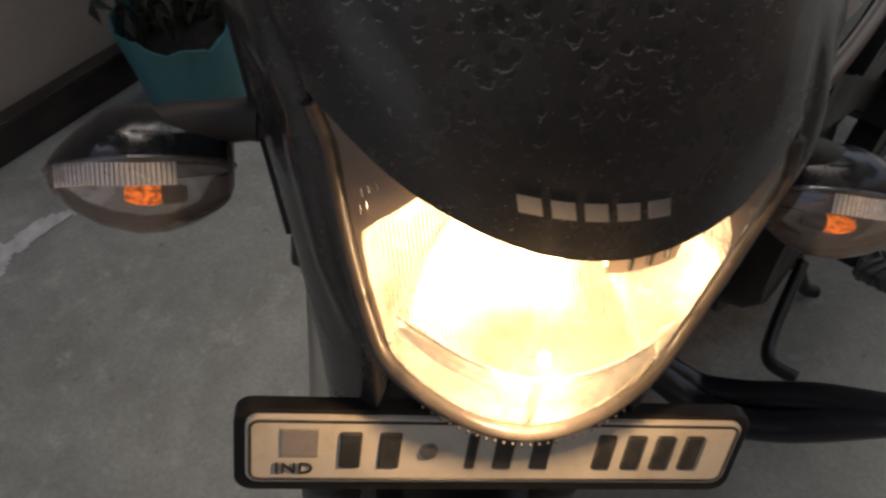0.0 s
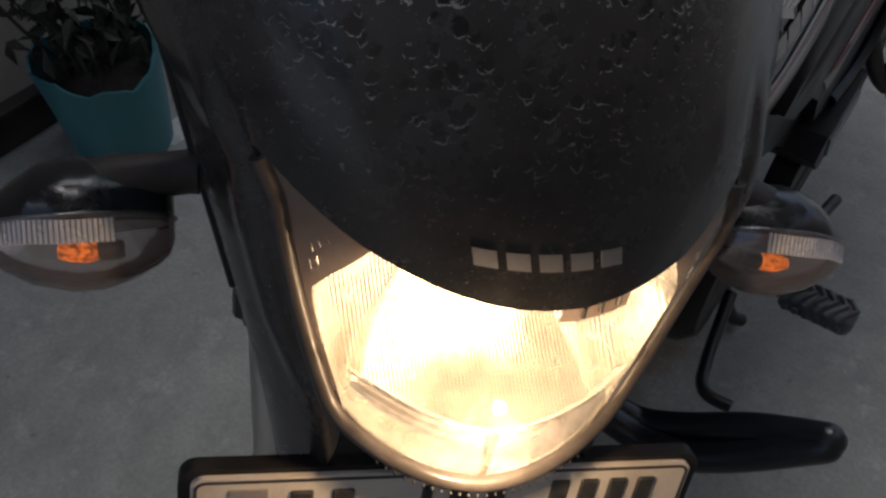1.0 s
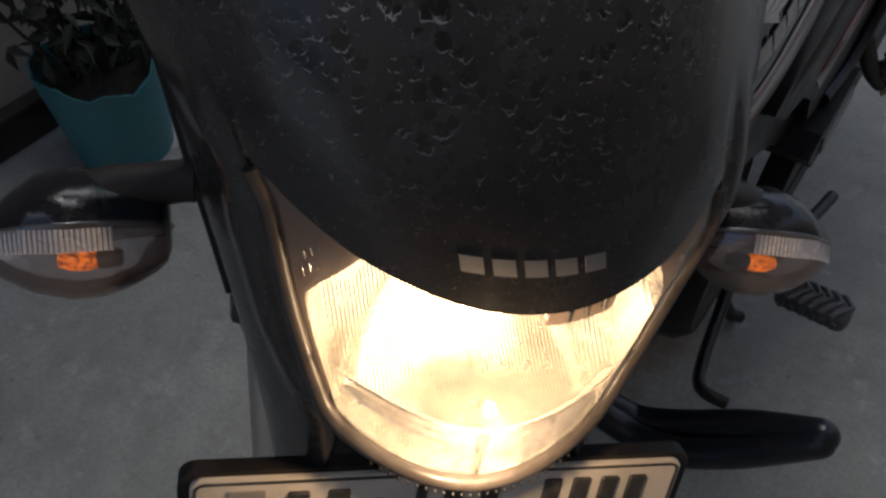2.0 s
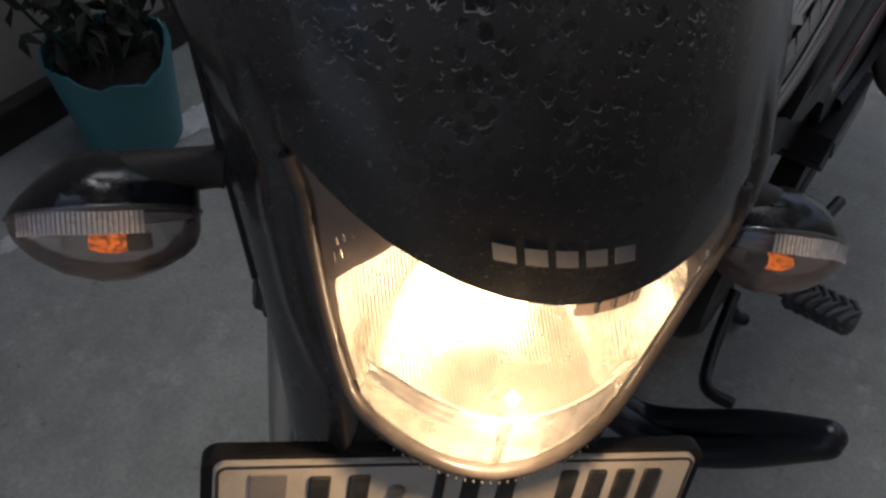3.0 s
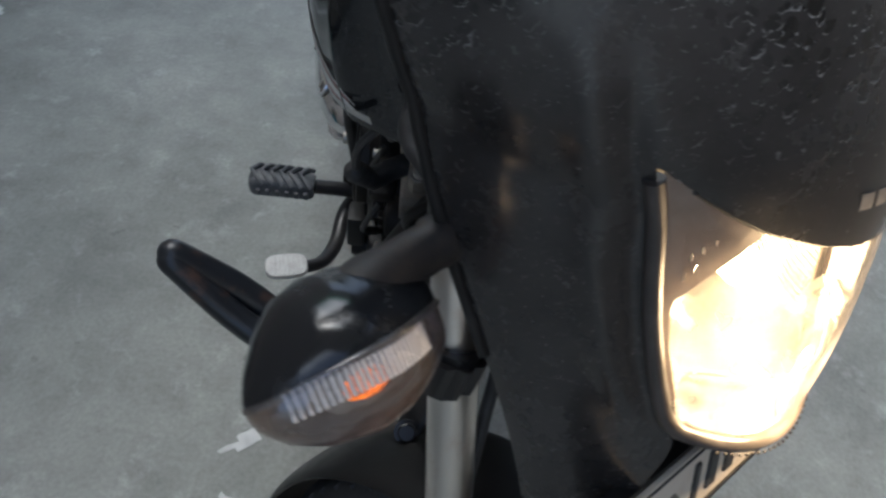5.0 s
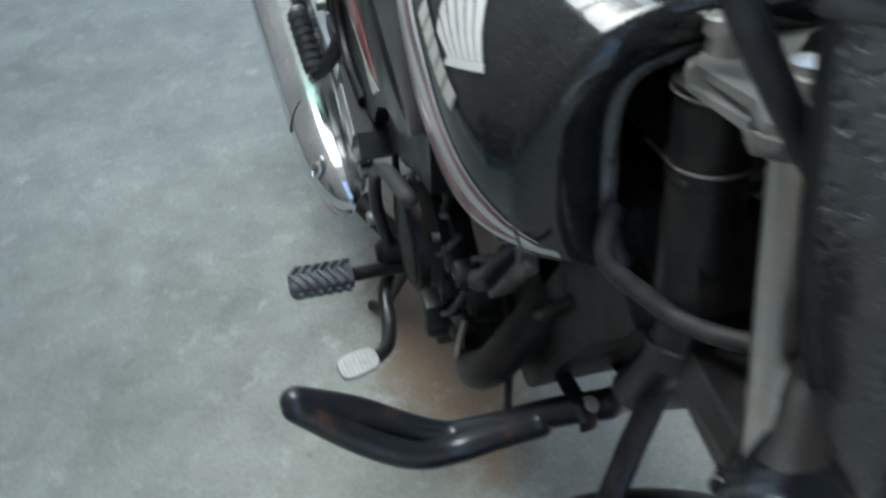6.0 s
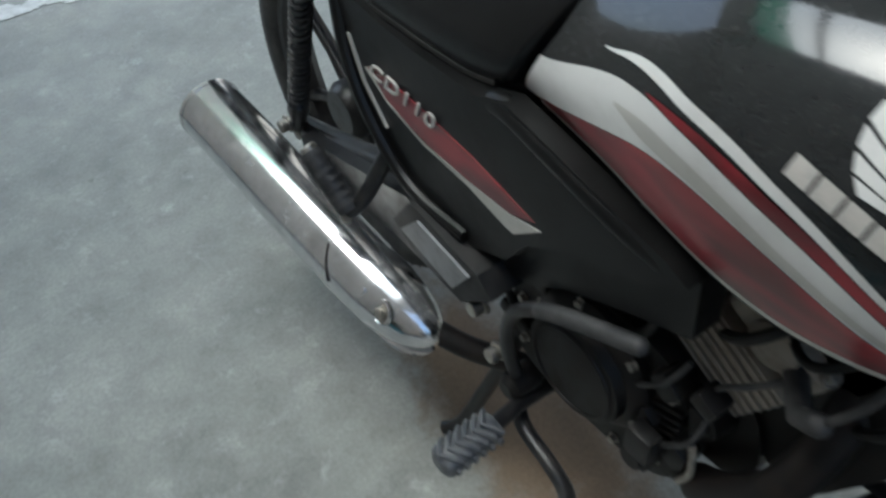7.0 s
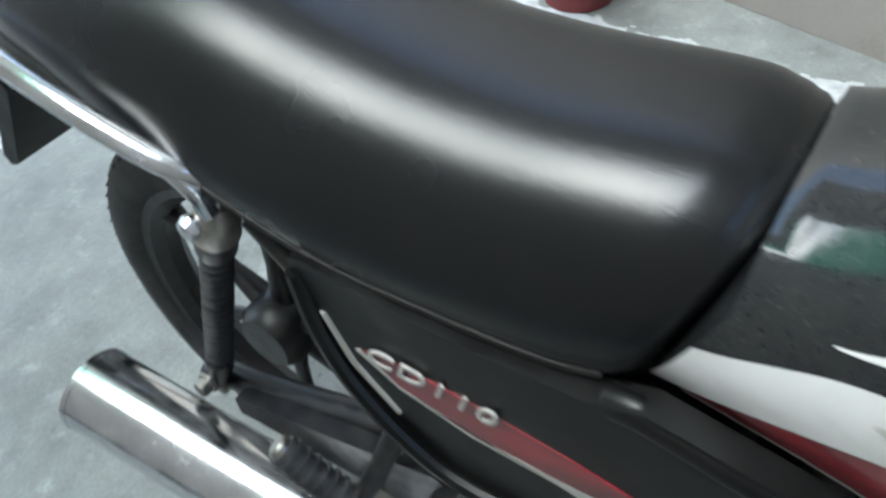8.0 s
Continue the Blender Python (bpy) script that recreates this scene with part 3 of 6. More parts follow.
def dead_plant(x, y):
    root = empty("withered_plant", (x, y, 0.2), "dark withered plant standing in the aqua pot", "plant")
    rnd = random.Random(4)
    stems, leaves = bmesh.new(), bmesh.new()
    for s in range(16):
        a, lean = rnd.uniform(0, 6.28), rnd.uniform(0.02, 0.16)
        p = [Vector((x + 0.04 * math.cos(a), y + 0.04 * math.sin(a), 0.17))]
        for k in range(1, 5):
            p.append(p[0] + Vector((lean * k / 4 * math.cos(a), lean * k / 4 * math.sin(a), 0.075 * k + rnd.uniform(-0.01, 0.01))))
        tube(curve_points(p, 4), 0.0035, 6, bm=stems)
        for k in range(26):
            q = p[rnd.randint(1, 4)] + Vector((rnd.gauss(0, 0.03), rnd.gauss(0, 0.03), rnd.gauss(0, 0.025)))
            m = Matrix.Translation(q) @ Euler((rnd.uniform(-1.4, 1.4), rnd.uniform(-1.4, 1.4), rnd.uniform(0, 6.28))).to_matrix().to_4x4()
            size = rnd.uniform(0.016, 0.034)
            v = [leaves.verts.new(m @ Vector(c)) for c in ((-size, 0, 0), (-size * 0.3, size * 0.42, 0.004), (size, 0, -0.004), (-size * 0.3, -size * 0.42, 0.004))]
            leaves.faces.new(v)
    part("stalk", stems, "leaf", root)
    part("foliage", leaves, "leaf", root, "dry dark foliage", 0)


flower_pot(-1.092, 0.664)
dead_plant(-1.092, 0.664)

root = empty("red_tub", (1.56, 1.72, 0), "round dull red tub standing near the far wall", "tub")
part("body", lathe([(0.0, 0.0), (0.09, 0.0), (0.10, 0.02), (0.115, 0.6), (0.125, 0.93), (0.125, 1.0), (0.115, 1.0), (0.1, 0.1), (0.0, 0.08)], (1.56, 1.72, 0), (1.56, 1.72, 0.24)), "red_paint", root)


# ---------------------------------------------------------------- motorcycle
bike = empty("motorcycle", (0, 0.72, 0), "dusty black motorcycle with red and white tank stripes, bars turned", "motorcycle")
HEAD = Vector((-0.01, 0.335, 0.94))
STEER = Matrix.Translation(HEAD) @ Matrix.Rotation(radians(45), 4, Vector((0, math.sin(radians(17)), math.cos(radians(17))))) @ Matrix.Translation(-HEAD)
RAKE = math.tan(radians(17))


def both(build):
    for s in (-1, 1):
        build(s)


def mirrored(bm, s):
    if s > 0:
        bm.transform(Matrix.Diagonal((-1, 1, 1, 1)))
        bmesh.ops.reverse_faces(bm, faces=bm.faces)
    return bm


# fuel tank: half width, low edge, belly height and top against y
T_W = [(0.30, 0.045), (0.325, 0.085), (0.35, 0.118), (0.39, 0.145), (0.44, 0.156), (0.55, 0.157), (0.64, 0.148), (0.73, 0.134), (0.82, 0.122)]
T_LOW = [(0.30, 0.80), (0.325, 0.77), (0.36, 0.757), (0.43, 0.735), (0.50, 0.718), (0.57, 0.72), (0.69, 0.738), (0.82, 0.745)]
T_BEL = [(0.30, 0.84), (0.36, 0.83), (0.45, 0.825), (0.60, 0.82), (0.72, 0.80), (0.82, 0.785)]
T_TOP = [(0.30, 0.90), (0.32, 0.925), (0.36, 0.945), (0.43, 0.955), (0.52, 0.953), (0.62, 0.94), (0.70, 0.918), (0.76, 0.898), (0.82, 0.884), (0.9, 0.88)]


def smooth_lerp(table, x):
    return sum(lerp(table, x + d) * w for d, w in ((-0.03, 0.15), (-0.015, 0.22), (0, 0.26), (0.015, 0.22), (0.03, 0.15)))


def lean_back(y, z):
    """The joint of tank and seat leans forward towards the top."""
    return (0.55 * max(0.0, min(z, 0.83) - 0.75) + 0.12 * max(0.0, z - 0.83)) * min(1.0, max(0.0, (y - 0.62) / 0.18))


def tank_skin(y, a):
    """A point of the tank's right half; a runs from -90 (low edge) through 0 (belly) to 90 (top)."""
    w, low, bel, top = (smooth_lerp(t, y) for t in (T_W, T_LOW, T_BEL, T_TOP))
    s, c = math.sin(radians(a)), math.cos(radians(a))
    if a >= 0:
        return Vector((-w * c ** 0.8 if c > 1e-6 else 0.0, y - lean_back(y, bel + (top - bel) * s), bel + (top - bel) * s))
    return Vector((-w * (1 - 0.10 * s * s), y - lean_back(y, bel + (bel - low) * s), bel + (bel - low) * s))


def tank_at(y, z, off=0.0):
    bel, low, top = (smooth_lerp(t, y) for t in (T_BEL, T_LOW, T_TOP))
    s = (z - bel) / (top - bel) if z >= bel else (z - bel) / (bel - low)
    a = math.degrees(math.asin(max(-1, min(1, s))))
    p = tank_skin(y, a)
    e = 1.0
    n = (tank_skin(y + 0.004, a) - tank_skin(y - 0.004, a)).cross(tank_skin(y, min(a + e, 90)) - tank_skin(y, max(a - e, -90)))
    n.normalize()
    if n.x > 0:
        n = -n
    return p + n * off


# arched opening round the steering head, right half from the low edge to the top
ARCH = [(-0.030, 0.350, 0.725), (-0.044, 0.354, 0.742), (-0.056, 0.360, 0.775), (-0.063, 0.366, 0.836), (-0.063, 0.370, 0.873), (-0.053, 0.371, 0.896), (-0.024, 0.370, 0.907), (0.0, 0.369, 0.909)]
angles = steps(-90, 90, 22)
arch_half = curve_points(ARCH, 6)
arch_half = [arch_half[round(k * (len(arch_half) - 1) / 24)] for k in range(25)]


def tank_ring(y):
    half = [tank_skin(y, a) for a in angles]
    low = half[0].z
    return [Vector((half[0].x * 0.5, y, low + 0.02)), Vector((half[0].x * 0.86, y, low - 0.004))] + half


def whole(right):
    return right + [Vector((-p.x, p.y, p.z)) for p in reversed(right[:-1])]


bm = bmesh.new()
first = tank_ring(0.372)
loops = [whole(arch_half)]
for turn in (75, 60, 46, 33, 21, 10):
    k, y = math.cos(radians(turn)), 0.372 - 0.020 * math.sin(radians(turn))
    loops.append(whole([Vector((p.x + (q.x - p.x) * k, y + (p.y - 0.352) * (1 - k) ** 3, p.z + (q.z - p.z) * k)) for p, q in zip(arch_half, first)]))
loops += [whole(tank_ring(y)) for y in steps(0.372, 0.815, 32)]
skin(bm, loops, False)
bm.verts.ensure_lookup_table()
bm.faces.new(bm.verts[-len(loops[-1]):])
tank = part("fuel_tank", bm, "tank", bike, "glossy black steel fuel tank with dust and dried drops", 60)
bm = bmesh.new()
skin(bm, [whole([Vector((p.x * k, y, 0.80 + (p.z - 0.80) * k)) for p in arch_half]) for k, y in ((0.985, 0.372), (0.95, 0.42), (0.9, 0.50))])
bmesh.ops.delete(bm, geom=[f for f in bm.faces if len(f.verts) > 4 and f.calc_center_median().y < 0.4], context="FACES_ONLY")
part("tunnel", bm, "plastic", tank, "black hollow behind the steering head", 60)
part("tank_lip", tube(whole(arch_half), 0.0068, 12), "lip", tank, "rolled lip round the steering head")


def soft_lerp(table, x):
    return sum(lerp(table, x + d) * w for d, w in ((-0.02, 0.2), (-0.01, 0.2), (0, 0.2), (0.01, 0.2), (0.02, 0.2)))


def tank_band(name, low, high, y0, y1, material, label="", n=40, off=0.0009):
    """A stripe between two lines z(y) on the tank's right and left skins."""
    def build(s):
        bm = sheet(lambda u, v: tank_at(u, soft_lerp(low, u) + (soft_lerp(high, u) - soft_lerp(low, u)) * v, off), steps(y0, y1, n), steps(0, 1, 5))
        part(name, mirrored(bm, s), material, tank, label, 60)
    both(build)


edge_low = [(0.33, 0.771), (0.36, 0.760), (0.43, 0.738), (0.50, 0.722), (0.57, 0.724), (0.69, 0.742), (0.82, 0.748)]
edge_up = [(y, z + 0.006) for y, z in edge_low]
white_low = [(0.352, 0.7640), (0.40, 0.7655), (0.43, 0.769), (0.50, 0.786), (0.56, 0.799), (0.616, 0.803), (0.66, 0.798), (0.706, 0.784), (0.76, 0.766), (0.815, 0.746)]
white_high = [(0.352, 0.7655), (0.40, 0.780), (0.43, 0.791), (0.466, 0.806), (0.534, 0.824), (0.60, 0.837), (0.66, 0.841), (0.72, 0.834), (0.77, 0.818), (0.80, 0.804), (0.815, 0.80)]
thin_low = [(0.352, 0.7680), (0.40, 0.790), (0.444, 0.810), (0.495, 0.829), (0.568, 0.847), (0.65, 0.854), (0.70, 0.852), (0.748, 0.842)]
thin_high = [(0.352, 0.7690), (0.40, 0.794), (0.444, 0.817), (0.495, 0.8375), (0.568, 0.8565), (0.65, 0.863), (0.70, 0.858), (0.748, 0.8425)]
red_top = [(0.352, 0.7675), (0.40, 0.789), (0.444, 0.809), (0.495, 0.828), (0.568, 0.843), (0.62, 0.8465), (0.67, 0.8425)]
grey_low = [(0.42, 0.771), (0.50, 0.788), (0.56, 0.801), (0.616, 0.806), (0.66, 0.808), (0.70, 0.816)]
grey_high = [(0.42, 0.777), (0.50, 0.797), (0.56, 0.814), (0.616, 0.822), (0.66, 0.824), (0.70, 0.817)]
tank_band("white_stripe", white_low, white_high, 0.355, 0.815, "white", "dusty white stripe")
tank_band("grey_shade", grey_low, grey_high, 0.43, 0.70, "silver", "grey fade inside the white stripe", 30, 0.0014)
tank_band("red_stripe", [(y, z + 0.0005) for y, z in edge_up], [(y, z - 0.0005) for y, z in white_low], 0.365, 0.815, "red", "dark red flank with a blackish flame")
tank_band("edge_line", edge_low, edge_up, 0.345, 0.79, "silver", "thin pale line along the low edge")
tank_band("thin_stripe", thin_low, thin_high, 0.355, 0.747, "white", "narrow white upper stripe")
tank_band("red_line", [(y, z + 0.001) for y, z in white_high if y < 0.68], red_top, 0.36, 0.665, "red", "narrow red line between the white stripes")


def tank_shape(name, corners, material, label="", off=0.0016):
    """A flat emblem piece with four corners (y, z), laid on the tank's skin."""
    def build(s):
        a, b, c, d = (Vector(q) for q in corners)

        def f(u, v):
            q = (a * (1 - u) + b * u) * (1 - v) + (d * (1 - u) + c * u) * v
            return tank_at(q.x, q.y, off)
        part(name, mirrored(sheet(f, steps(0, 1, 8), steps(0, 1, 4)), s), material, tank, label, 60)
    both(build)


# plain bars in the place of the maker's word, and the feathers of its wing sign
w0, w1 = Vector((0.530, 0.857)), Vector((0.429, 0.838))
up = Vector((-0.003, 0.0150))
for k in range(5):
    a, b = w0.lerp(w1, (k + 0.03) / 5), w0.lerp(w1, (k + 0.90) / 5)
    tank_shape("badge_bar", [a, b, b + up, a + up], "logo", "pale badge bar")
BASE = [(0.4535, 0.8665), (0.447, 0.8695), (0.4405, 0.8727), (0.434, 0.876), (0.4275, 0.879), (0.421, 0.882), (0.4145, 0.885)]
TIPS = [(0.484, 0.868), (0.493, 0.878), (0.499, 0.890), (0.502, 0.903), (0.500, 0.915), (0.491, 0.924), (0.474, 0.930)]
for k in range(6):
    a, b = Vector(BASE[k]), Vector(BASE[k + 1])
    d, c = Vector(TIPS[k]), Vector(TIPS[k]).lerp(Vector(TIPS[k + 1]), 0.80)
    tank_shape("wing_feather", [a.lerp(b, 0.03), a.lerp(b, 0.90), c, d], "white", "white feather of the wing emblem")
tank_shape("wing_edge", [(0.456, 0.8595), (0.410, 0.8805), (0.4135, 0.8852), (0.4545, 0.8662)], "white")

# seat
S_Y = [0.822, 0.826, 0.832, 0.842, 0.87, 0.92, 0.98, 1.06, 1.14, 1.22, 1.30, 1.38, 1.46, 1.53, 1.56]
S_TOP = [(0.822, 0.862), (0.83, 0.876), (0.842, 0.884), (0.87, 0.889), (0.92, 0.886), (0.98, 0.882), (1.06, 0.888), (1.14, 0.906), (1.22, 0.925), (1.38, 0.945), (1.50, 0.942), (1.56, 0.905)]
S_LOW = [(0.83, 0.750), (0.88, 0.742), (1.06, 0.747), (1.15, 0.765), (1.27, 0.80), (1.38, 0.838), (1.56, 0.875)]
S_W = [(0.822, 0.119), (0.826, 0.126), (0.832, 0.131), (0.842, 0.134), (0.87, 0.138), (0.95, 0.142), (1.10, 0.146), (1.30, 0.142), (1.45, 0.125), (1.53, 0.10), (1.56, 0.07)]
bm = bmesh.new()
loops = []
for y in [q.x for q in curve_points([(y, 0, 0) for y in S_Y], 4)]:
    w, top, low = lerp(S_W, y), smooth_lerp(S_TOP, y), smooth_lerp(S_LOW, y)
    half = []
    for a in steps(0, 1, 24):
        x = w * (1 - a ** 1.6)
        q = 1 - (x / w) ** 3.0
        half.append(Vector((-x, y, low + (top - low) * (0.10 + 0.90 * q ** 0.58))))
    half = [Vector((-w * 0.94, y, low)), Vector((-w * 0.985, y, low + 0.003))] + half
    half = [Vector((p.x, p.y - 0.48 * max(0.0, p.z - 0.75) * min(1.0, max(0.0, 1 - (y - 0.83) / 0.3)), p.z)) for p in half]
    loops.append(half + [Vector((-p.x, p.y, p.z)) for p in reversed(half[:-1])])
skin(bm, loops)
seat = part("seat", bm, "seat", bike, "black grained vinyl dual seat", 60)
def seat_piping(s):
    pts = [(-lerp(S_W, y) * 0.97, y, smooth_lerp(S_LOW, y)) for y in steps(0.84, 1.52, 24)]
    part("piping", mirrored(tube(pts, 0.0045, 8), s), "plastic", seat, "black edge trim")
both(seat_piping)


# side panels
def side_panel(s):
    top = [(0.575, 0.704), (0.60, 0.716), (0.66, 0.727), (0.73, 0.742), (0.80, 0.756), (0.825, 0.748), (0.84, 0.742), (0.94, 0.74), (1.02, 0.744), (1.085, 0.755), (1.105, 0.752)]
    rear = [(1.103, 0.71), (1.085, 0.65), (1.05, 0.59), (1.0, 0.54), (0.94, 0.522), (0.86, 0.524)]
    low = [(0.80, 0.55), (0.765, 0.60), (0.705, 0.642), (0.64, 0.658), (0.595, 0.69)]
    p = part("side_panel", mirrored(slab(top + rear + low, -0.152, -0.128, 0.006), s), "panel", bike, "black plastic side panel with red flash")
    crease = [(-0.139, 0.60, 0.700), (-0.1435, 0.66, 0.713), (-0.1435, 0.73, 0.728), (-0.142, 0.80, 0.742), (-0.139, 0.83, 0.737)]
    part("crease", mirrored(tube(curve_points(crease, 6), 0.013, 16), s), "panel", p)
    ridge = [(-0.150, 1.103, 0.735), (-0.156, 1.088, 0.675), (-0.158, 1.058, 0.615), (-0.157, 1.005, 0.558), (-0.156, 0.95, 0.535), (-0.152, 0.87, 0.533)]
    part("rear_ridge", mirrored(tube(curve_points(ridge, 6), 0.009, 10), s), "panel", p)
    red = [(1.045, 0.672), (1.0, 0.677), (0.93, 0.672), (0.85, 0.662), (0.755, 0.642), (0.79, 0.628), (0.86, 0.625), (0.94, 0.628), (1.01, 0.645)]
    part("red_flash", mirrored(slab(red, -0.1535, -0.150, 0), s), "red", p, "dull red flash decal")
    white = [(1.052, 0.668), (1.01, 0.640), (0.94, 0.622), (0.86, 0.617), (0.80, 0.604), (0.785, 0.603), (0.745, 0.637), (0.79, 0.6265), (0.86, 0.6235), (0.94, 0.6265), (1.01, 0.6435), (1.046, 0.6715)]
    part("white_flash", mirrored(slab(white, -0.1537, -0.150, 0), s), "silver", p, "pale edge of the flash")
    glint = [(1.082, 0.70), (1.062, 0.645), (1.02, 0.598), (1.016, 0.602), (1.056, 0.648), (1.076, 0.70)]
    part("silver_line", mirrored(slab(glint, -0.1545, -0.150, 0), s), "silver", p)
    if s < 0:
        a, b = Vector((-0.1545, 1.046, 0.676)), Vector((-0.1545, 0.908, 0.668))
        x = (b - a).normalized()
        nrm = Vector((-1, 0, 0))
        yy = nrm.cross(x)
        m = Matrix((x, yy, nrm)).transposed().to_4x4()
        m.translation = (a + b) / 2
        lettering("CD110", 0.040, m @ Matrix.Translation((0, 0, 0.001)) @ Matrix.Diagonal((1.0, 0.72, 1, 1)), "lettering", "logo", p, 0.0012, "raised silver model lettering")
both(side_panel)


def lower_cover(s):
    out = [(0.575, 0.70), (0.64, 0.655), (0.705, 0.64), (0.765, 0.597), (0.80, 0.548), (0.88, 0.52), (0.86, 0.50), (0.78, 0.515), (0.72, 0.56), (0.64, 0.60), (0.57, 0.63)]
    part("lower_cover", mirrored(slab(out, -0.135, -0.10, 0.012), s), "panel", bike, "matt black frame cover")
    box = [(1.0, 0.475), (0.955, 0.535), (0.825, 0.518), (0.80, 0.495), (0.86, 0.440), (0.95, 0.445)]
    b = part("side_box", mirrored(slab(box, -0.172, -0.09, 0.012), s), "plastic", bike, "dark box with a pale scuffed face")
    part("cover_plate", mirrored(slab([(0.978, 0.476), (0.938, 0.519), (0.838, 0.505), (0.872, 0.456)], -0.1755, -0.165, 0.005), s), "scuffed", b, "scuffed grey cover plate")
both(lower_cover)

# steering head, frame and engine
def stem_at(z):
    return Vector((-0.016, 0.343 - (0.93 - z) * 0.24, z))


frame_tubes = part("frame", tube([stem_at(z) for z in (0.906, 0.899, 0.897, 0.856, 0.854, 0.846, 0.844, 0.72, 0.718, 0.70)], [0.0275, 0.0275, 0.0255, 0.0255, 0.0275, 0.0275, 0.0255, 0.0255, 0.028, 0.028], 28), "frame", bike, "black steel head pipe")
for z in (0.9005, 0.8555):
    part("bearing_ring", tube([stem_at(z) + Vector((0.0272 * math.cos(a), 0.0272 * math.sin(a), -0.0272 * math.sin(a) * 0.24)) for a in steps(0, 2 * math.pi, 36)[:-1]], 0.0013, 6, True), "steel", frame_tubes, "thin pale bearing ring")
part("rib", tube(curve_points([(-0.030, 0.377, 0.832), (-0.036, 0.345, 0.845), (-0.040, 0.308, 0.852)], 5), 0.002, 6), "clamp", frame_tubes, "thin pale weld rib")
part("down_tube", tube(curve_points([(0, 0.29, 0.76), (0, 0.305, 0.70), (0, 0.325, 0.64), (0, 0.34, 0.59), (0, 0.35, 0.56)], 6), 0.021), "frame", frame_tubes)
part("backbone", tube(curve_points([(0, 0.31, 0.86), (0, 0.5, 0.80), (0, 0.75, 0.70), (0, 0.86, 0.55), (0, 0.88, 0.42)], 6), 0.024), "frame", frame_tubes)
def rails(s):
    part("rear_rail", mirrored(tube(curve_points([(-0.05, 0.72, 0.72), (-0.11, 0.9, 0.735), (-0.12, 1.2, 0.765), (-0.11, 1.5, 0.83)], 6), 0.013), s), "frame", frame_tubes)
    part("rear_stay", mirrored(tube(curve_points([(-0.07, 0.86, 0.46), (-0.11, 1.0, 0.55), (-0.12, 1.18, 0.74)], 6), 0.012), s), "frame", frame_tubes)
both(rails)
gusset = [(0.30, 0.82), (0.27, 0.765), (0.30, 0.74), (0.36, 0.70), (0.45, 0.70), (0.45, 0.77), (0.36, 0.80)]
part("gusset", slab(gusset, -0.028, 0.028, 0.006), "frame", frame_tubes, "black pressed gusset plate")
part("wiring_hose", tube(curve_points([(-0.060, 0.352, 0.80), (-0.072, 0.325, 0.777), (-0.050, 0.298, 0.761), (-0.034, 0.276, 0.757), (-0.015, 0.245, 0.77), (0.02, 0.21, 0.79)], 8), 0.0072), "rubber", bike, "grey dusty cable sheath")
engine = part("engine", slab([(0.565, 0.37), (0.585, 0.325), (0.64, 0.30), (0.78, 0.295), (0.845, 0.33), (0.85, 0.42), (0.80, 0.49), (0.70, 0.525), (0.61, 0.515), (0.57, 0.45)], -0.096, 0.105, 0.016, 3), "engine", bike, "oily black engine crankcase")
axis = Vector((0, -0.50, 0.866))
cyl0 = Vector((0, 0.592, 0.505))
tilt = Matrix.Rotation(radians(30), 4, "X")
for k in range(12):
    c = cyl0 + axis * (0.016 + 0.0066 * k)
    part("fin", rbox(0.156 - 0.004 * (k % 2), 0.108, 0.0028, 0.0012, Matrix.Translation(c) @ tilt, 1), "alloy", engine, "dirty alloy cooling fin")
part("barrel", lathe([(0.0, 0.0), (0.052, 0.0), (0.052, 1.0), (0.0, 1.0)], cyl0 - axis * 0.02, cyl0 + axis * 0.10, 24), "alloy", engine)
part("barrel_foot", rbox(0.14, 0.11, 0.02, 0.006, Matrix.Translation(cyl0 - axis * 0.004) @ tilt, 2), "engine", engine)
part("cylinder_head", rbox(0.142, 0.11, 0.045, 0.012, Matrix.Translation(cyl0 + axis * 0.122) @ tilt, 3), "alloy", engine, "brownish dirty alloy cylinder head")
part("head_cover", rbox(0.10, 0.085, 0.03, 0.012, Matrix.Translation(cyl0 + axis * 0.158) @ tilt, 3), "alloy", engine)
for x, d in ((-0.06, 0.045), (-0.06, -0.045), (0.06, 0.045), (0.06, -0.045)):
    at = Matrix.Translation(cyl0 + axis * 0.143) @ tilt @ Vector((x, d, 0))
    part("head_nut", bolt(at, axis, 0.007, 0.010), "steel", engine)
part("cam_cap", lathe([(0.0, 0.0), (0.026, 0.0), (0.026, 0.6), (0.018, 0.9), (0.0, 1.0)], cyl0 + axis * 0.125 + Vector((-0.068, 0, 0)), cyl0 + axis * 0.125 + Vector((-0.082, 0, 0)), 20), "alloy", engine)
pan = [(0.30, 0.725), (0.335, 0.668), (0.362, 0.622), (0.395, 0.555), (0.426, 0.485), (0.452, 0.432), (0.476, 0.416), (0.51, 0.435), (0.545, 0.50), (0.535, 0.61), (0.50, 0.67), (0.44, 0.72), (0.36, 0.74)]
part("front_pan", slab(pan, -0.052, 0.052, 0.014, 2), "engine", bike, "dark moulded pan in front of the engine")
part("engine_mount", slab([(0.505, 0.425), (0.515, 0.375), (0.545, 0.365), (0.60, 0.37), (0.60, 0.46), (0.55, 0.50), (0.52, 0.48)], -0.060, 0.060, 0.010, 2), "engine", engine, "oily black front engine mount")
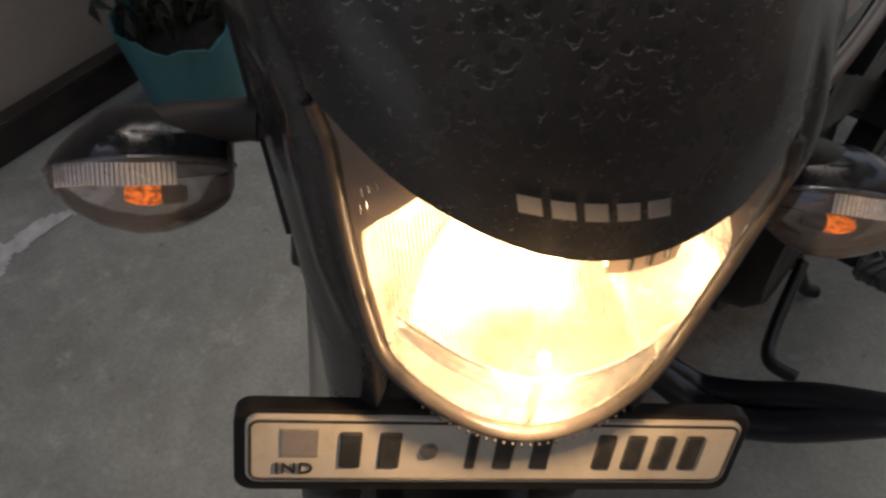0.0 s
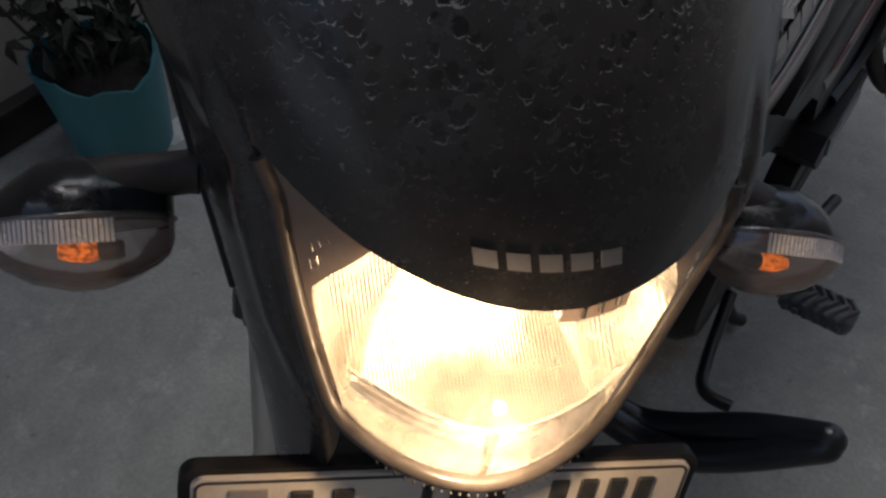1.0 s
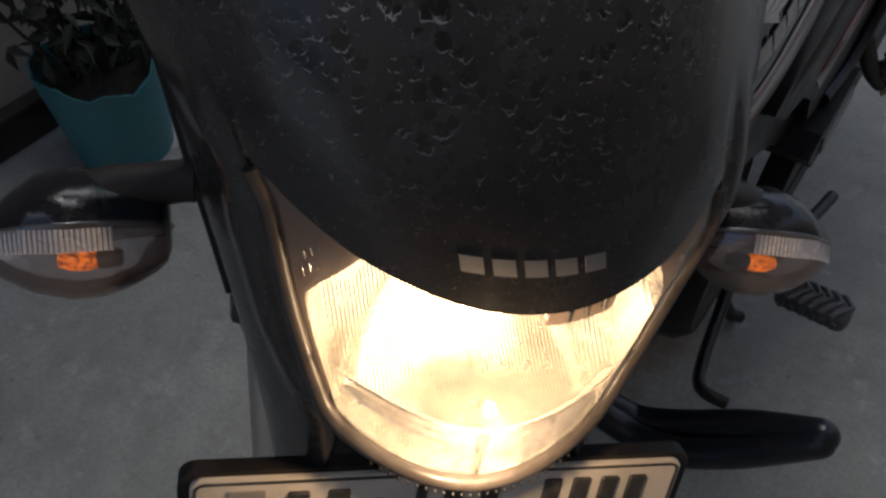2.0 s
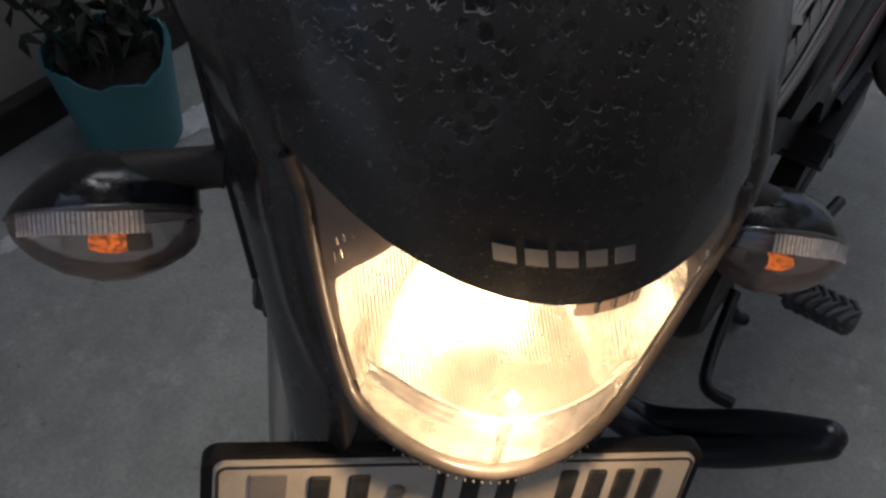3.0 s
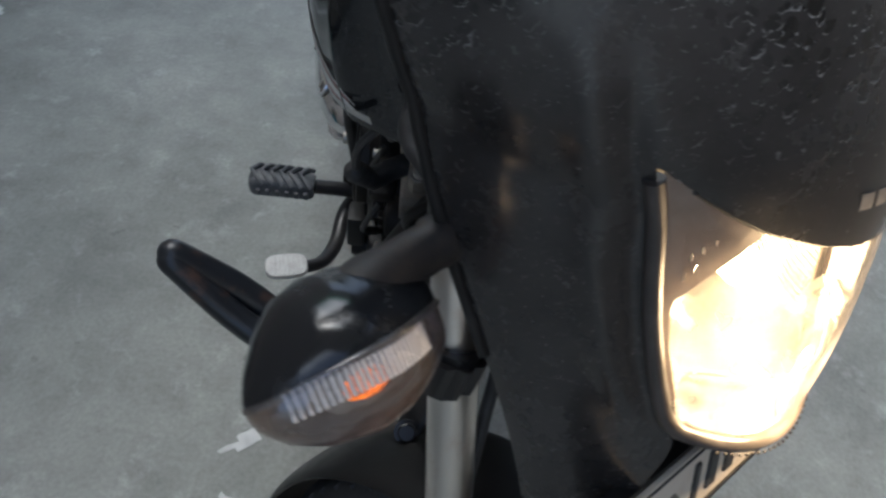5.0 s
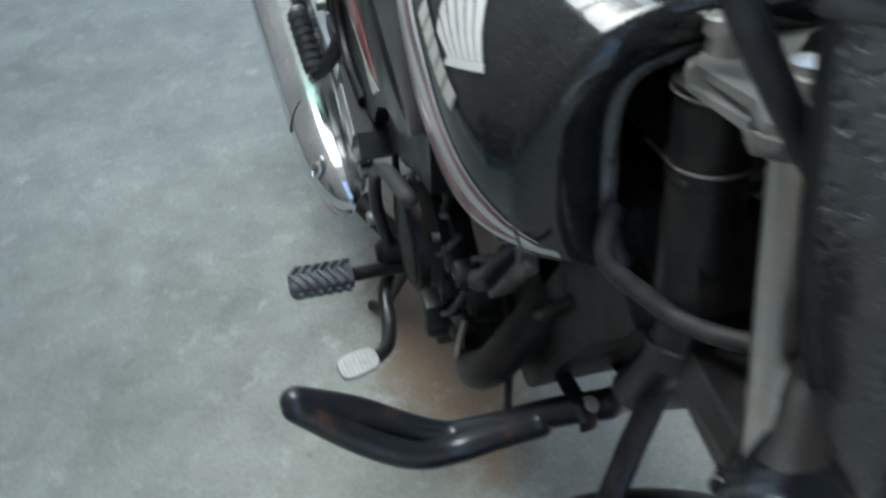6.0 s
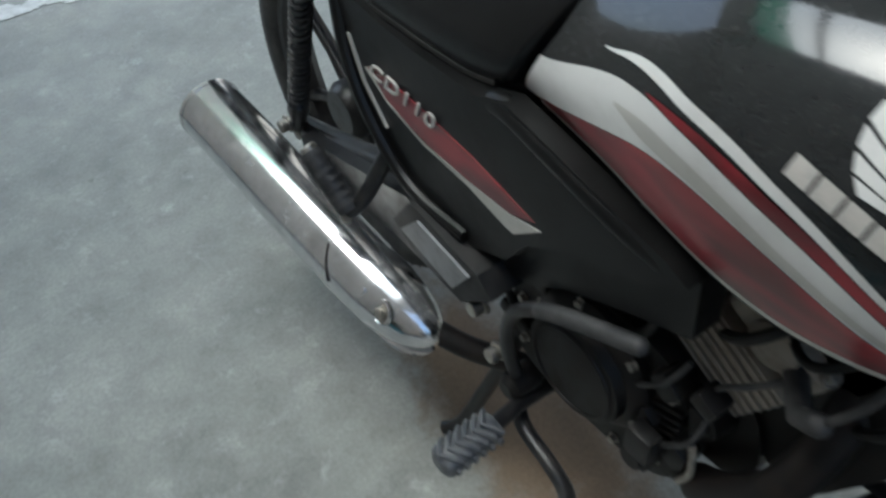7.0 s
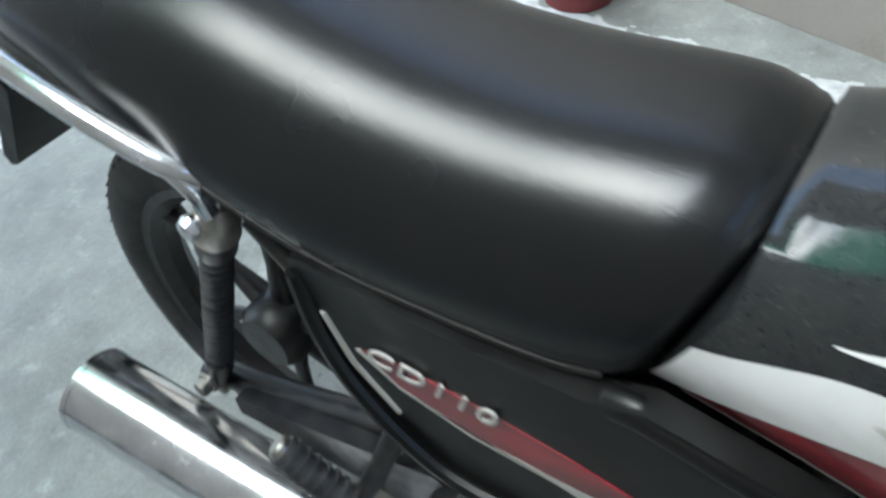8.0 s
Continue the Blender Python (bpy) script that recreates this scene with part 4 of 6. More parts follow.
# hoses, wires and small brackets in front of and beside the cylinder
for pts, r, mat in (
        ([(-0.05, 0.50, 0.70), (-0.085, 0.515, 0.665), (-0.09, 0.545, 0.62), (-0.075, 0.575, 0.585)], 0.006, "rubber"),
        ([(-0.02, 0.44, 0.70), (-0.075, 0.455, 0.675), (-0.088, 0.49, 0.64), (-0.06, 0.53, 0.63)], 0.0045, "rubber"),
        ([(-0.075, 0.64, 0.66), (-0.098, 0.63, 0.60), (-0.10, 0.64, 0.545), (-0.096, 0.67, 0.51)], 0.0055, "rubber"),
        ([(-0.10, 0.80, 0.53), (-0.118, 0.83, 0.49), (-0.122, 0.825, 0.44), (-0.115, 0.80, 0.40)], 0.005, "rubber"),
        ([(-0.03, 0.40, 0.66), (-0.065, 0.41, 0.62), (-0.062, 0.44, 0.575), (-0.03, 0.47, 0.55)], 0.0055, "rubber"),
        ([(-0.098, 0.56, 0.43), (-0.108, 0.548, 0.40), (-0.104, 0.56, 0.36)], 0.0045, "steel")):
    part("hose" if mat == "rubber" else "oil_line", tube(curve_points(pts, 6), r, 10), "engine" if mat == "rubber" else mat, engine)
for y, z in ((0.588, 0.39), (0.60, 0.345), (0.66, 0.312), (0.76, 0.308), (0.825, 0.345), (0.83, 0.42), (0.77, 0.485), (0.66, 0.508), (0.595, 0.475)):
    part("case_bolt", bolt((-0.095, y, z), (-1, 0, 0), 0.0055, 0.009), "steel", engine)
part("brake_switch", rbox(0.022, 0.034, 0.045, 0.005, Matrix.Translation((-0.128, 0.60, 0.415)), 2), "plastic", bike, "small black brake switch box")
part("starter_motor", lathe([(0.0, 0.0), (0.030, 0.0), (0.034, 0.15), (0.034, 0.85), (0.028, 1.0), (0.0, 1.0)], (-0.088, 0.575, 0.455), (0.06, 0.575, 0.455), 24), "engine", engine, "oily black starter barrel")
part("end_plate", lathe([(0.0, 0.0), (0.024, 0.0), (0.022, 0.6), (0.010, 1.0), (0.0, 1.0)], (-0.087, 0.575, 0.455), (-0.096, 0.575, 0.455), 20), "engine", engine)
for y, z, w, h in ((0.60, 0.50, 0.035, 0.03), (0.625, 0.42, 0.03, 0.045), (0.572, 0.405, 0.025, 0.035), (0.555, 0.52, 0.03, 0.022), (0.79, 0.50, 0.04, 0.03), (0.835, 0.39, 0.025, 0.05)):
    part("case_lug", rbox(0.03, w, h, 0.006, Matrix.Translation((-0.098, y, z)) @ Matrix.Rotation(radians(35 + 300 * y), 4, "X"), 2), "engine", engine)
for k in range(5):
    part("case_rib", rbox(0.012, 0.075, 0.004, 0.0015, Matrix.Translation((-0.097, 0.612, 0.395 + 0.014 * k)) @ Matrix.Rotation(radians(-20), 4, "X"), 1), "engine", engine)
for pts in ([(-0.10, 0.585, 0.55), (-0.112, 0.60, 0.51), (-0.112, 0.63, 0.475), (-0.10, 0.645, 0.455)], [(-0.10, 0.55, 0.50), (-0.116, 0.555, 0.46), (-0.118, 0.585, 0.42), (-0.105, 0.60, 0.40)], [(-0.08, 0.50, 0.60), (-0.095, 0.525, 0.575), (-0.095, 0.55, 0.545), (-0.085, 0.565, 0.51)]):
    part("wire", tube(curve_points(pts, 6), 0.0034, 8), "rubber", engine)
part("bracket_plate", slab([(0.455, 0.70), (0.43, 0.66), (0.455, 0.60), (0.50, 0.585), (0.52, 0.63), (0.50, 0.69)], -0.052, -0.046, 0.001), "alloy", engine, "brown dirty engine bracket")
part("bracket_bolt", bolt((-0.052, 0.475, 0.645), (-1, 0, 0), 0.008, 0.012), "steel", engine)
part("plug_cap", tube([(-0.07, 0.505, 0.60), (-0.105, 0.475, 0.60), (-0.118, 0.455, 0.625)], 0.011, 12, round_ends=True), "rubber", engine)
part("spark_lead", tube(curve_points([(-0.118, 0.455, 0.625), (-0.11, 0.43, 0.68), (-0.06, 0.42, 0.74)], 6), 0.004, 8), "rubber", engine)
part("clutch_cover", lathe([(0.0, 0.0), (0.088, 0.0), (0.090, 0.35), (0.080, 0.55), (0.072, 0.62), (0.070, 0.9), (0.05, 1.0), (0.0, 1.02)], (-0.092, 0.705, 0.435), (-0.138, 0.705, 0.435), 40), "engine", engine, "round black clutch cover")
part("cover_rim", tube([(-0.1355, 0.705 + 0.060 * math.cos(a), 0.435 + 0.060 * math.sin(a)) for a in steps(0, 2 * math.pi, 36)[:-1]], 0.0035, 8, True), "engine", engine)
for a in (0.3, 1.35, 2.4, 3.5, 4.6, 5.6):
    part("cover_bolt", bolt((-0.108, 0.705 + 0.083 * math.cos(a), 0.435 + 0.083 * math.sin(a)), (-1, 0, 0), 0.006, 0.008), "steel", engine)
part("oil_filler", lathe([(0.0, 0.0), (0.018, 0.0), (0.018, 0.7), (0.014, 1.0), (0.0, 1.0)], (-0.10, 0.607, 0.375), (-0.134, 0.607, 0.375), 18), "engine", engine)
part("front_boss", rbox(0.034, 0.04, 0.04, 0.008, Matrix.Translation((-0.106, 0.612, 0.365))), "engine", engine)
part("left_cover", lathe([(0.0, 0.0), (0.105, 0.0), (0.10, 0.6), (0.085, 1.0), (0.0, 1.0)], (0.105, 0.66, 0.42), (0.145, 0.66, 0.42), 32), "engine", engine)
part("carburettor", rbox(0.07, 0.10, 0.09, 0.02, Matrix.Translation((-0.03, 0.66, 0.655)), 3), "alloy", engine)
part("air_box", rbox(0.19, 0.22, 0.16, 0.03, Matrix.Translation((0, 0.86, 0.63)), 3), "plastic", bike)

# kick starter, pegs and pedal
kick = part("kick_starter", tube(curve_points([(-0.142, 0.785, 0.33), (-0.158, 0.79, 0.42), (-0.158, 0.775, 0.49), (-0.15, 0.735, 0.525)], 6), [0.009] * 19, 12), "frame", bike, "bent black kick start lever")
part("kick_pedal", tube(curve_points([(-0.152, 0.74, 0.522), (-0.152, 0.70, 0.548), (-0.15, 0.65, 0.572), (-0.149, 0.612, 0.590)], 5), 0.0100, 14, round_ends=True), "rubber", kick, "worn grey kick pedal")
part("kick_boss", lathe([(0.0, 0.0), (0.02, 0.0), (0.02, 0.8), (0.012, 1.0), (0.0, 1.0)], (-0.12, 0.785, 0.33), (-0.165, 0.785, 0.33), 18), "engine", kick)


def footpeg(s):
    a, b = Vector((-0.293, 0.752, 0.333)), Vector((-0.203, 0.757, 0.326))
    m = Matrix.Translation((a + b) / 2) @ Matrix.Rotation(radians(-4), 4, "Y")
    bm = bmesh.new()
    loops = []
    for t, k in ((0.0, 0.55), (0.04, 0.86), (0.10, 1.0), (0.9, 0.94), (0.96, 0.86), (1.0, 0.7)):
        c = a.lerp(b, t)
        loops.append([c + Vector((0, 0.021 * k * math.copysign(abs(math.cos(q)) ** 0.6, math.cos(q)), 0.0165 * k * math.copysign(abs(math.sin(q)) ** 0.6, math.sin(q)))) for q in steps(0, 2 * math.pi, 20)[:-1]])
    skin(bm, loops)
    peg = part("footpeg", mirrored(bm, s), "peg", bike, "grey ribbed rubber footpeg")
    for k in range(6):
        c = a.lerp(b, 0.10 + 0.145 * k)
        rib = [c + Vector((0.012, -0.020, 0.010)), c + Vector((0.004, -0.013, 0.018)), c + Vector((-0.005, 0.0, 0.0195)), c + Vector((0.004, 0.013, 0.018)), c + Vector((0.012, 0.020, 0.010))]
        part("rib", mirrored(tube(rib, 0.0034, 8), s), "peg", peg)
        part("end_knob", mirrored(rbox(0.007, 0.006, 0.010, 0.002, Matrix.Translation(c + Vector((0.006, -0.021, -0.002)))), s), "peg", peg)
    part("peg_bar", mirrored(tube([b, (-0.16, 0.765, 0.318), (-0.11, 0.77, 0.305), (0.0, 0.77, 0.285)], 0.0105, 14), s), "frame", peg)
both(footpeg)

pedal = part("brake_pedal", tube(curve_points([(-0.135, 0.80, 0.30), (-0.16, 0.755, 0.285), (-0.166, 0.70, 0.275), (-0.178, 0.655, 0.283), (-0.198, 0.632, 0.294)], 6), 0.0105, 12, flat=0.75), "frame", bike, "black brake pedal arm")
padm = Matrix.Translation((-0.222, 0.624, 0.300)) @ Matrix.Rotation(radians(14), 4, "Z") @ Matrix.Rotation(radians(14), 4, "X")
oval = [(math.copysign(abs(math.cos(q)) ** 0.62, math.cos(q)), math.copysign(abs(math.sin(q)) ** 0.62, math.sin(q))) for q in steps(0, 2 * math.pi, 32)[:-1]]
bm = skin(bmesh.new(), [[padm @ Vector((0.028 * k * x, 0.0175 * k * y, z)) for x, y in oval] for k, z in ((0.90, -0.005), (1.0, -0.002), (1.0, 0.003), (0.93, 0.005))])
pad = part("pedal_pad", bm, "pad", pedal, "knurled bright pedal pad")
for k in range(8):
    x = -0.021 + 0.006 * k
    w = 0.030 * (1 - (abs(x) / 0.028) ** 3)
    part("tread", rbox(0.0026, w, 0.003, 0.0006, padm @ Matrix.Translation((x, 0, 0.0052)), 1), "pad", pedal)

# exhaust
def ex(t):
    return [(-0.170, 0.920, 0.294), (-0.184, 1.00, 0.312), (-0.196, 1.10, 0.334), (-0.211, 1.28, 0.369), (-0.225, 1.474, 0.405)][t]
ep = curve_points([ex(k) for k in range(5)], 10)
er = [float(np.interp(k / 40, [0, 0.05, 0.12, 0.2, 0.32, 0.45, 1.0], [0.005, 0.021, 0.036, 0.046, 0.0525, 0.054, 0.0545])) for k in range(41)]
muffler = part("exhaust_muffler", tube(ep, er, 36), "chrome", bike, "chrome silencer with a long bright gleam", 60)
part("end_ring", tube([Vector(ex(4)) - Vector((-0.076, 0.99, 0.18)) * 0.004, Vector(ex(4)) + Vector((-0.076, 0.99, 0.18)) * 0.003], 0.0555, 36), "chrome", muffler)
part("tail_hole", lathe([(0.0, 0.0), (0.046, 0.0), (0.042, 1.0), (0.0, 1.0)], Vector(ex(4)) + Vector((-0.076, 0.99, 0.18)) * 0.0035, Vector(ex(4)) + Vector((-0.076, 0.99, 0.18)) * 0.006, 24), "header", muffler)
part("shield_flange", tube([p + Vector((-0.010 - 0.25 * r, 0.0, -r * 0.93)) for p, r in zip(ep[0:24], er[0:24])], [0.004 + 0.010 * min(1.0, k / 6, (23 - k) / 8) for k in range(24)], 12, flat=0.5), "chrome", muffler, "pale lower flange of the silencer")
part("bracket_bolt", bolt((-0.2195, 0.982, 0.338), (-0.86, 0, 0.5), 0.0075, 0.008), "steel", muffler)
part("washer", lathe([(0.0, 0.0), (0.018, 0.0), (0.018, 1.0), (0.0, 1.0)], (-0.2155, 0.982, 0.336), (-0.2195, 0.982, 0.3383), 20), "steel", muffler)
slit = [Vector((-0.1935 - 0.0526 * math.cos(radians(a)), 1.068 + 0.034 * (a / 60), 0.3285 + 0.007 * (a / 60) + 0.0526 * math.sin(radians(a)))) for a in steps(12, 58, 8)]
part("slot", tube(slit, 0.0055, 8, flat=0.5), "header", muffler, "dark curved slit")
dimple = [(-0.2365, 1.028, 0.326), (-0.2335, 1.022, 0.340), (-0.2240, 1.018, 0.356)]
part("shield_fold", tube(curve_points(dimple, 4), 0.0042, 8, flat=0.5, round_ends=True), "chrome", muffler, "pressed fold in the heat shield")
part("bolt_ring", tube([Vector((-0.2195, 0.982, 0.338)) + Vector((0.5, 0, 0.86)) * 0.017 * math.cos(a) + Vector((0, 1, 0)) * 0.017 * math.sin(a) for a in steps(0, 2 * math.pi, 24)[:-1]], 0.0022, 6, True), "chrome", muffler, "raised ring round the bolt")
part("header_pipe", tube(curve_points([(-0.005, 0.490, 0.615), (-0.030, 0.464, 0.592), (-0.062, 0.456, 0.540), (-0.090, 0.468, 0.470), (-0.098, 0.500, 0.415), (-0.090, 0.545, 0.365), (-0.070, 0.60, 0.325), (-0.055, 0.68, 0.283), (-0.075, 0.80, 0.268), (-0.135, 0.89, 0.28), (-0.168, 0.945, 0.302)], 7), [0.022] * 36 + [0.017] * 35, 20), "header", muffler, "matt black exhaust header pipe")
part("pipe_collar", lathe([(0.0, 0.0), (0.032, 0.0), (0.032, 1.0), (0.0, 1.0)], (-0.008, 0.487, 0.613), (-0.016, 0.478, 0.606), 20), "alloy", muffler)


# rear end: wheel, swing arm, dampers, rail and mudguard
def wheel(name, centre, radius, m, label):
    c = Vector(centre)
    prof = [(radius - 0.078, 0.022), (radius - 0.068, 0.036), (radius - 0.045, 0.041), (radius - 0.018, 0.036), (radius - 0.004, 0.022), (radius, 0.0)]
    ring = prof + [(r, -x) for r, x in reversed(prof[:-1])]
    bm = bmesh.new()
    n = 72
    skin(bm, [[c + Vector((x, r * math.cos(2 * math.pi * k / n), r * math.sin(2 * math.pi * k / n))) for r, x in ring] for k in range(n)], False, True)
    w = part(name, bm, "tyre", bike, label, 60, m)
    rim = [(radius - 0.072, 0.030), (radius - 0.086, 0.028), (radius - 0.10, 0.012), (radius - 0.10, -0.012), (radius - 0.086, -0.028), (radius - 0.072, -0.030)]
    bm = bmesh.new()
    skin(bm, [[c + Vector((x, r * math.cos(2 * math.pi * k / n), r * math.sin(2 * math.pi * k / n))) for r, x in rim] for k in range(n)], False, True)
    part("rim", bm, "frame", w, "black cast rim", 40, m)
    part("hub", lathe([(0.0, 0.0), (0.04, 0.0), (0.052, 0.15), (0.052, 0.85), (0.04, 1.0), (0.0, 1.0)], c + Vector((-0.05, 0, 0)), c + Vector((0.05, 0, 0)), 32), "frame", w, "", 40, m)
    for k in range(6):
        a = 2 * math.pi * k / 6 + 0.62
        p0 = c + Vector((0, 0.045 * math.cos(a), 0.045 * math.sin(a)))
        p1 = c + Vector((0, (radius - 0.09) * math.cos(a), (radius - 0.09) * math.sin(a)))
        part("spoke", tube([p0, p0.lerp(p1, 0.35), p0.lerp(p1, 0.8), p1], [0.020, 0.0125, 0.0125, 0.019], 12, flat=0.75), "frame", w, "", 40, m)
    for k in range(60):
        a = 2 * math.pi * k / 60
        for sx in (-1, 1):
            at = Matrix.Translation(c) @ Matrix.Rotation(a, 4, "X") @ Matrix.Translation((sx * 0.0215, 0, radius - 0.0142)) @ Matrix.Rotation(sx * radians(35), 4, "Z") @ Matrix.Rotation(sx * radians(12), 4, "Y")
            part("tread_block", rbox(0.026, 0.011, 0.008, 0.0, at), "tyre", w, "", 0, m)
    return w


wheel("rear_wheel", (0, 1.36, 0.372), 0.312, None, "dusty rear tyre")
def swing(s):
    arm = part("swing_arm", mirrored(tube(curve_points([(-0.085, 0.88, 0.50), (-0.105, 1.05, 0.475), (-0.112, 1.22, 0.425), (-0.112, 1.40, 0.365)], 6), 0.019, 14, flat=0.8), s), "frame", bike, "black steel swing arm")
    part("axle_nut", mirrored(bolt((-0.118, 1.362, 0.372), (-1, 0, 0), 0.012, 0.016), s), "steel", arm)
    top, low = Vector((-0.130, 1.218, 0.728)), Vector((-0.128, 1.357, 0.392))
    d = low - top
    shock = part("shock_absorber", mirrored(lathe([(0.0, 0.0), (0.018, 0.0), (0.0205, 0.04), (0.0205, 0.13), (0.018, 0.15), (0.0085, 0.16), (0.0085, 0.80), (0.0175, 0.82), (0.0175, 0.88), (0.014, 0.92), (0.014, 1.0), (0.0, 1.0)], top, low, 24), s), "frame", bike, "black sprung rear damper")
    coil = []
    u = d.cross(Vector((1, 0, 0))).normalized()
    v = d.normalized().cross(u)
    for k in range(19 * 14 + 1):
        t, a = k / (19 * 14), 2 * math.pi * k / 14
        coil.append(top + d * (0.15 + 0.66 * t) + (u * math.cos(a) + v * math.sin(a)) * 0.0145)
    part("spring", mirrored(tube(coil, 0.0030, 6), s), "rubber", shock, "black coil spring")
    part("top_cap", mirrored(lathe([(0.0, 0.0), (0.012, 0.0), (0.019, 0.18), (0.0225, 0.45), (0.0235, 0.9), (0.021, 1.0), (0.0, 1.0)], top - d * 0.07, top + d * 0.07, 28), s), "steel", shock, "pale metal top cap")
    part("top_nut", mirrored(lathe([(0.0, 0.0), (0.010, 0.0), (0.012, 0.4), (0.009, 0.85), (0.0, 1.0)], top + Vector((-0.018, 0.004, 0.008)), top + Vector((-0.034, 0.004, 0.008)), 16), s), "chrome", shock, "chrome domed nut")
    part("low_nut", mirrored(bolt(low + Vector((-0.014, 0, 0.01)), (-1, 0, 0), 0.011, 0.018), s), "steel", shock)
    rpeg = part("rear_footpeg", mirrored(tube(curve_points([(-0.196, 1.072, 0.452), (-0.203, 1.105, 0.487), (-0.208, 1.136, 0.52)], 5), 0.0165, 14), s), "rubber", bike, "folded ribbed passenger footpeg")
    for k in range(7):
        c = Vector((-0.197, 1.078, 0.459)).lerp(Vector((-0.207, 1.130, 0.513)), k / 6)
        dd = Vector((-0.012, 0.064, 0.068)).normalized()
        part("rib", mirrored(tube([c - dd * 0.0015, c + dd * 0.0015], 0.0188, 14), s), "rubber", rpeg)
    part("end_bolt", mirrored(lathe([(0.0, 0.0), (0.013, 0.0), (0.012, 0.8), (0.009, 1.0), (0.0, 1.0)], (-0.207, 1.133, 0.517), (-0.2095, 1.1415, 0.5265), 16), s), "steel", rpeg, "pale bolt head")
    part("peg_stay", mirrored(tube(curve_points([(-0.195, 1.078, 0.445), (-0.175, 1.06, 0.475), (-0.145, 1.035, 0.55), (-0.12, 1.02, 0.60)], 5), 0.0115, 12), s), "frame", rpeg)
    part("stay_bolt", mirrored(bolt((-0.199, 1.075, 0.438), (-0.8, 0, 0.6), 0.007, 0.008), s), "steel", rpeg)
both(swing)
part("chain_stay_plate", slab([(0.90, 0.47), (1.0, 0.50), (1.10, 0.47), (1.30, 0.415), (1.30, 0.385), (1.08, 0.40), (0.95, 0.40)], -0.150, -0.128, 0.004), "frame", bike, "black steel exhaust hanger plate")
chain_case = part("chain_case", slab([(0.86, 0.40), (0.95, 0.445), (1.30, 0.465), (1.45, 0.435), (1.495, 0.372), (1.45, 0.31), (1.30, 0.285), (0.95, 0.265), (0.86, 0.30)], 0.118, 0.152, 0.008, 3), "plastic", bike, "black steel chain case")
part("seam_line", tube([(0.1525, 0.88, 0.352), (0.1525, 1.2, 0.368), (0.1525, 1.47, 0.372)], 0.0022, 6), "plastic", chain_case)
part("pivot_bolt", bolt((-0.150, 0.845, 0.435), (-1, 0, 0), 0.011, 0.02), "steel", bike, "pale pivot bolt")
part("pivot_bolt", bolt((-0.150, 0.812, 0.375), (-1, 0, 0), 0.010, 0.02), "steel", bike, "pale pivot bolt")

rail = [(-0.134, 1.205, 0.782), (-0.150, 1.235, 0.803), (-0.160, 1.30, 0.832), (-0.158, 1.40, 0.858), (-0.146, 1.50, 0.872), (-0.118, 1.585, 0.884), (-0.05, 1.63, 0.892)]
rail += [(-x, y, z) for x, y, z in reversed(rail)]
part("grab_rail", tube(curve_points(rail, 6), 0.0115, 18), "chrome", bike, "curved chrome passenger grab rail", 60)
def rail_foot(s):
    part("rail_foot", mirrored(tube(curve_points([(-0.146, 1.228, 0.80), (-0.141, 1.212, 0.775), (-0.138, 1.207, 0.748)], 4), [0.013] * 9, 14, flat=0.7), s), "chrome", bike)
both(rail_foot)
c = Vector((0, 1.36, 0.372))
fender = sheet(lambda u, v: c + Vector((0.062 * math.sin(u), (0.345 + 0.02 * math.cos(u)) * math.cos(v), (0.345 + 0.02 * math.cos(u)) * math.sin(v))), steps(-1.45, 1.45, 10), [radians(a) for a in steps(64, 140, 24)], 0.003)
part("rear_mudguard", fender, "plastic", bike, "black plastic rear mudguard")
tail = part("tail_cowl", slab([(1.40, 0.82), (1.54, 0.865), (1.66, 0.86), (1.70, 0.81), (1.655, 0.78), (1.55, 0.77), (1.42, 0.765)], -0.085, 0.085, 0.02, 3), "panel", bike, "black tail cowl")
flap = [(1.585, 0.735), (1.60, 0.76), (1.64, 0.75), (1.665, 0.66), (1.70, 0.605), (1.692, 0.592), (1.672, 0.60), (1.62, 0.68)]
part("rear_plate_holder", slab(flap, -0.095, 0.095, 0.004), "plastic", bike, "dark hanging plate holder")


# crash guard across the engine
def guard(s):
    main = [(0.0, 0.384, 0.482), (-0.018, 0.396, 0.465), (-0.050, 0.410, 0.444), (-0.085, 0.422, 0.420), (-0.120, 0.433, 0.400), (-0.149, 0.441, 0.390), (-0.190, 0.452, 0.405), (-0.245, 0.462, 0.445), (-0.302, 0.461, 0.486)]
    g = part("crash_guard", mirrored(tube(curve_points(main, 7), 0.0160, 18, round_ends=True), s), "guard", bike, "black tubular leg guard with rusty patches")
    lower = [(-0.302, 0.456, 0.482), (-0.250, 0.438, 0.434), (-0.210, 0.425, 0.409), (-0.180, 0.420, 0.398), (-0.140, 0.420, 0.396), (-0.095, 0.415, 0.415), (-0.060, 0.405, 0.438)]
    part("lower_bar", mirrored(tube(curve_points(lower, 7), 0.0155, 18, round_ends=True), s), "guard", g)
    strap = [(-0.030, 0.452, 0.490), (-0.031, 0.430, 0.484), (-0.031, 0.402, 0.489), (-0.030, 0.380, 0.497), (-0.029, 0.366, 0.492), (-0.028, 0.362, 0.482)]
    part("strap", mirrored(tube(curve_points(strap, 5), 0.0095, 8, flat=0.3), s), "frame", g, "flat black mounting strap")
    part("thin_stay", mirrored(tube([(-0.070, 0.485, 0.47), (-0.088, 0.425, 0.425)], 0.0050, 8), s), "frame", g)
    part("clamp_bolt", mirrored(bolt((-0.022, 0.382, 0.492), (0, -0.6, 0.8), 0.007, 0.012), s), "steel", g)
both(guard)
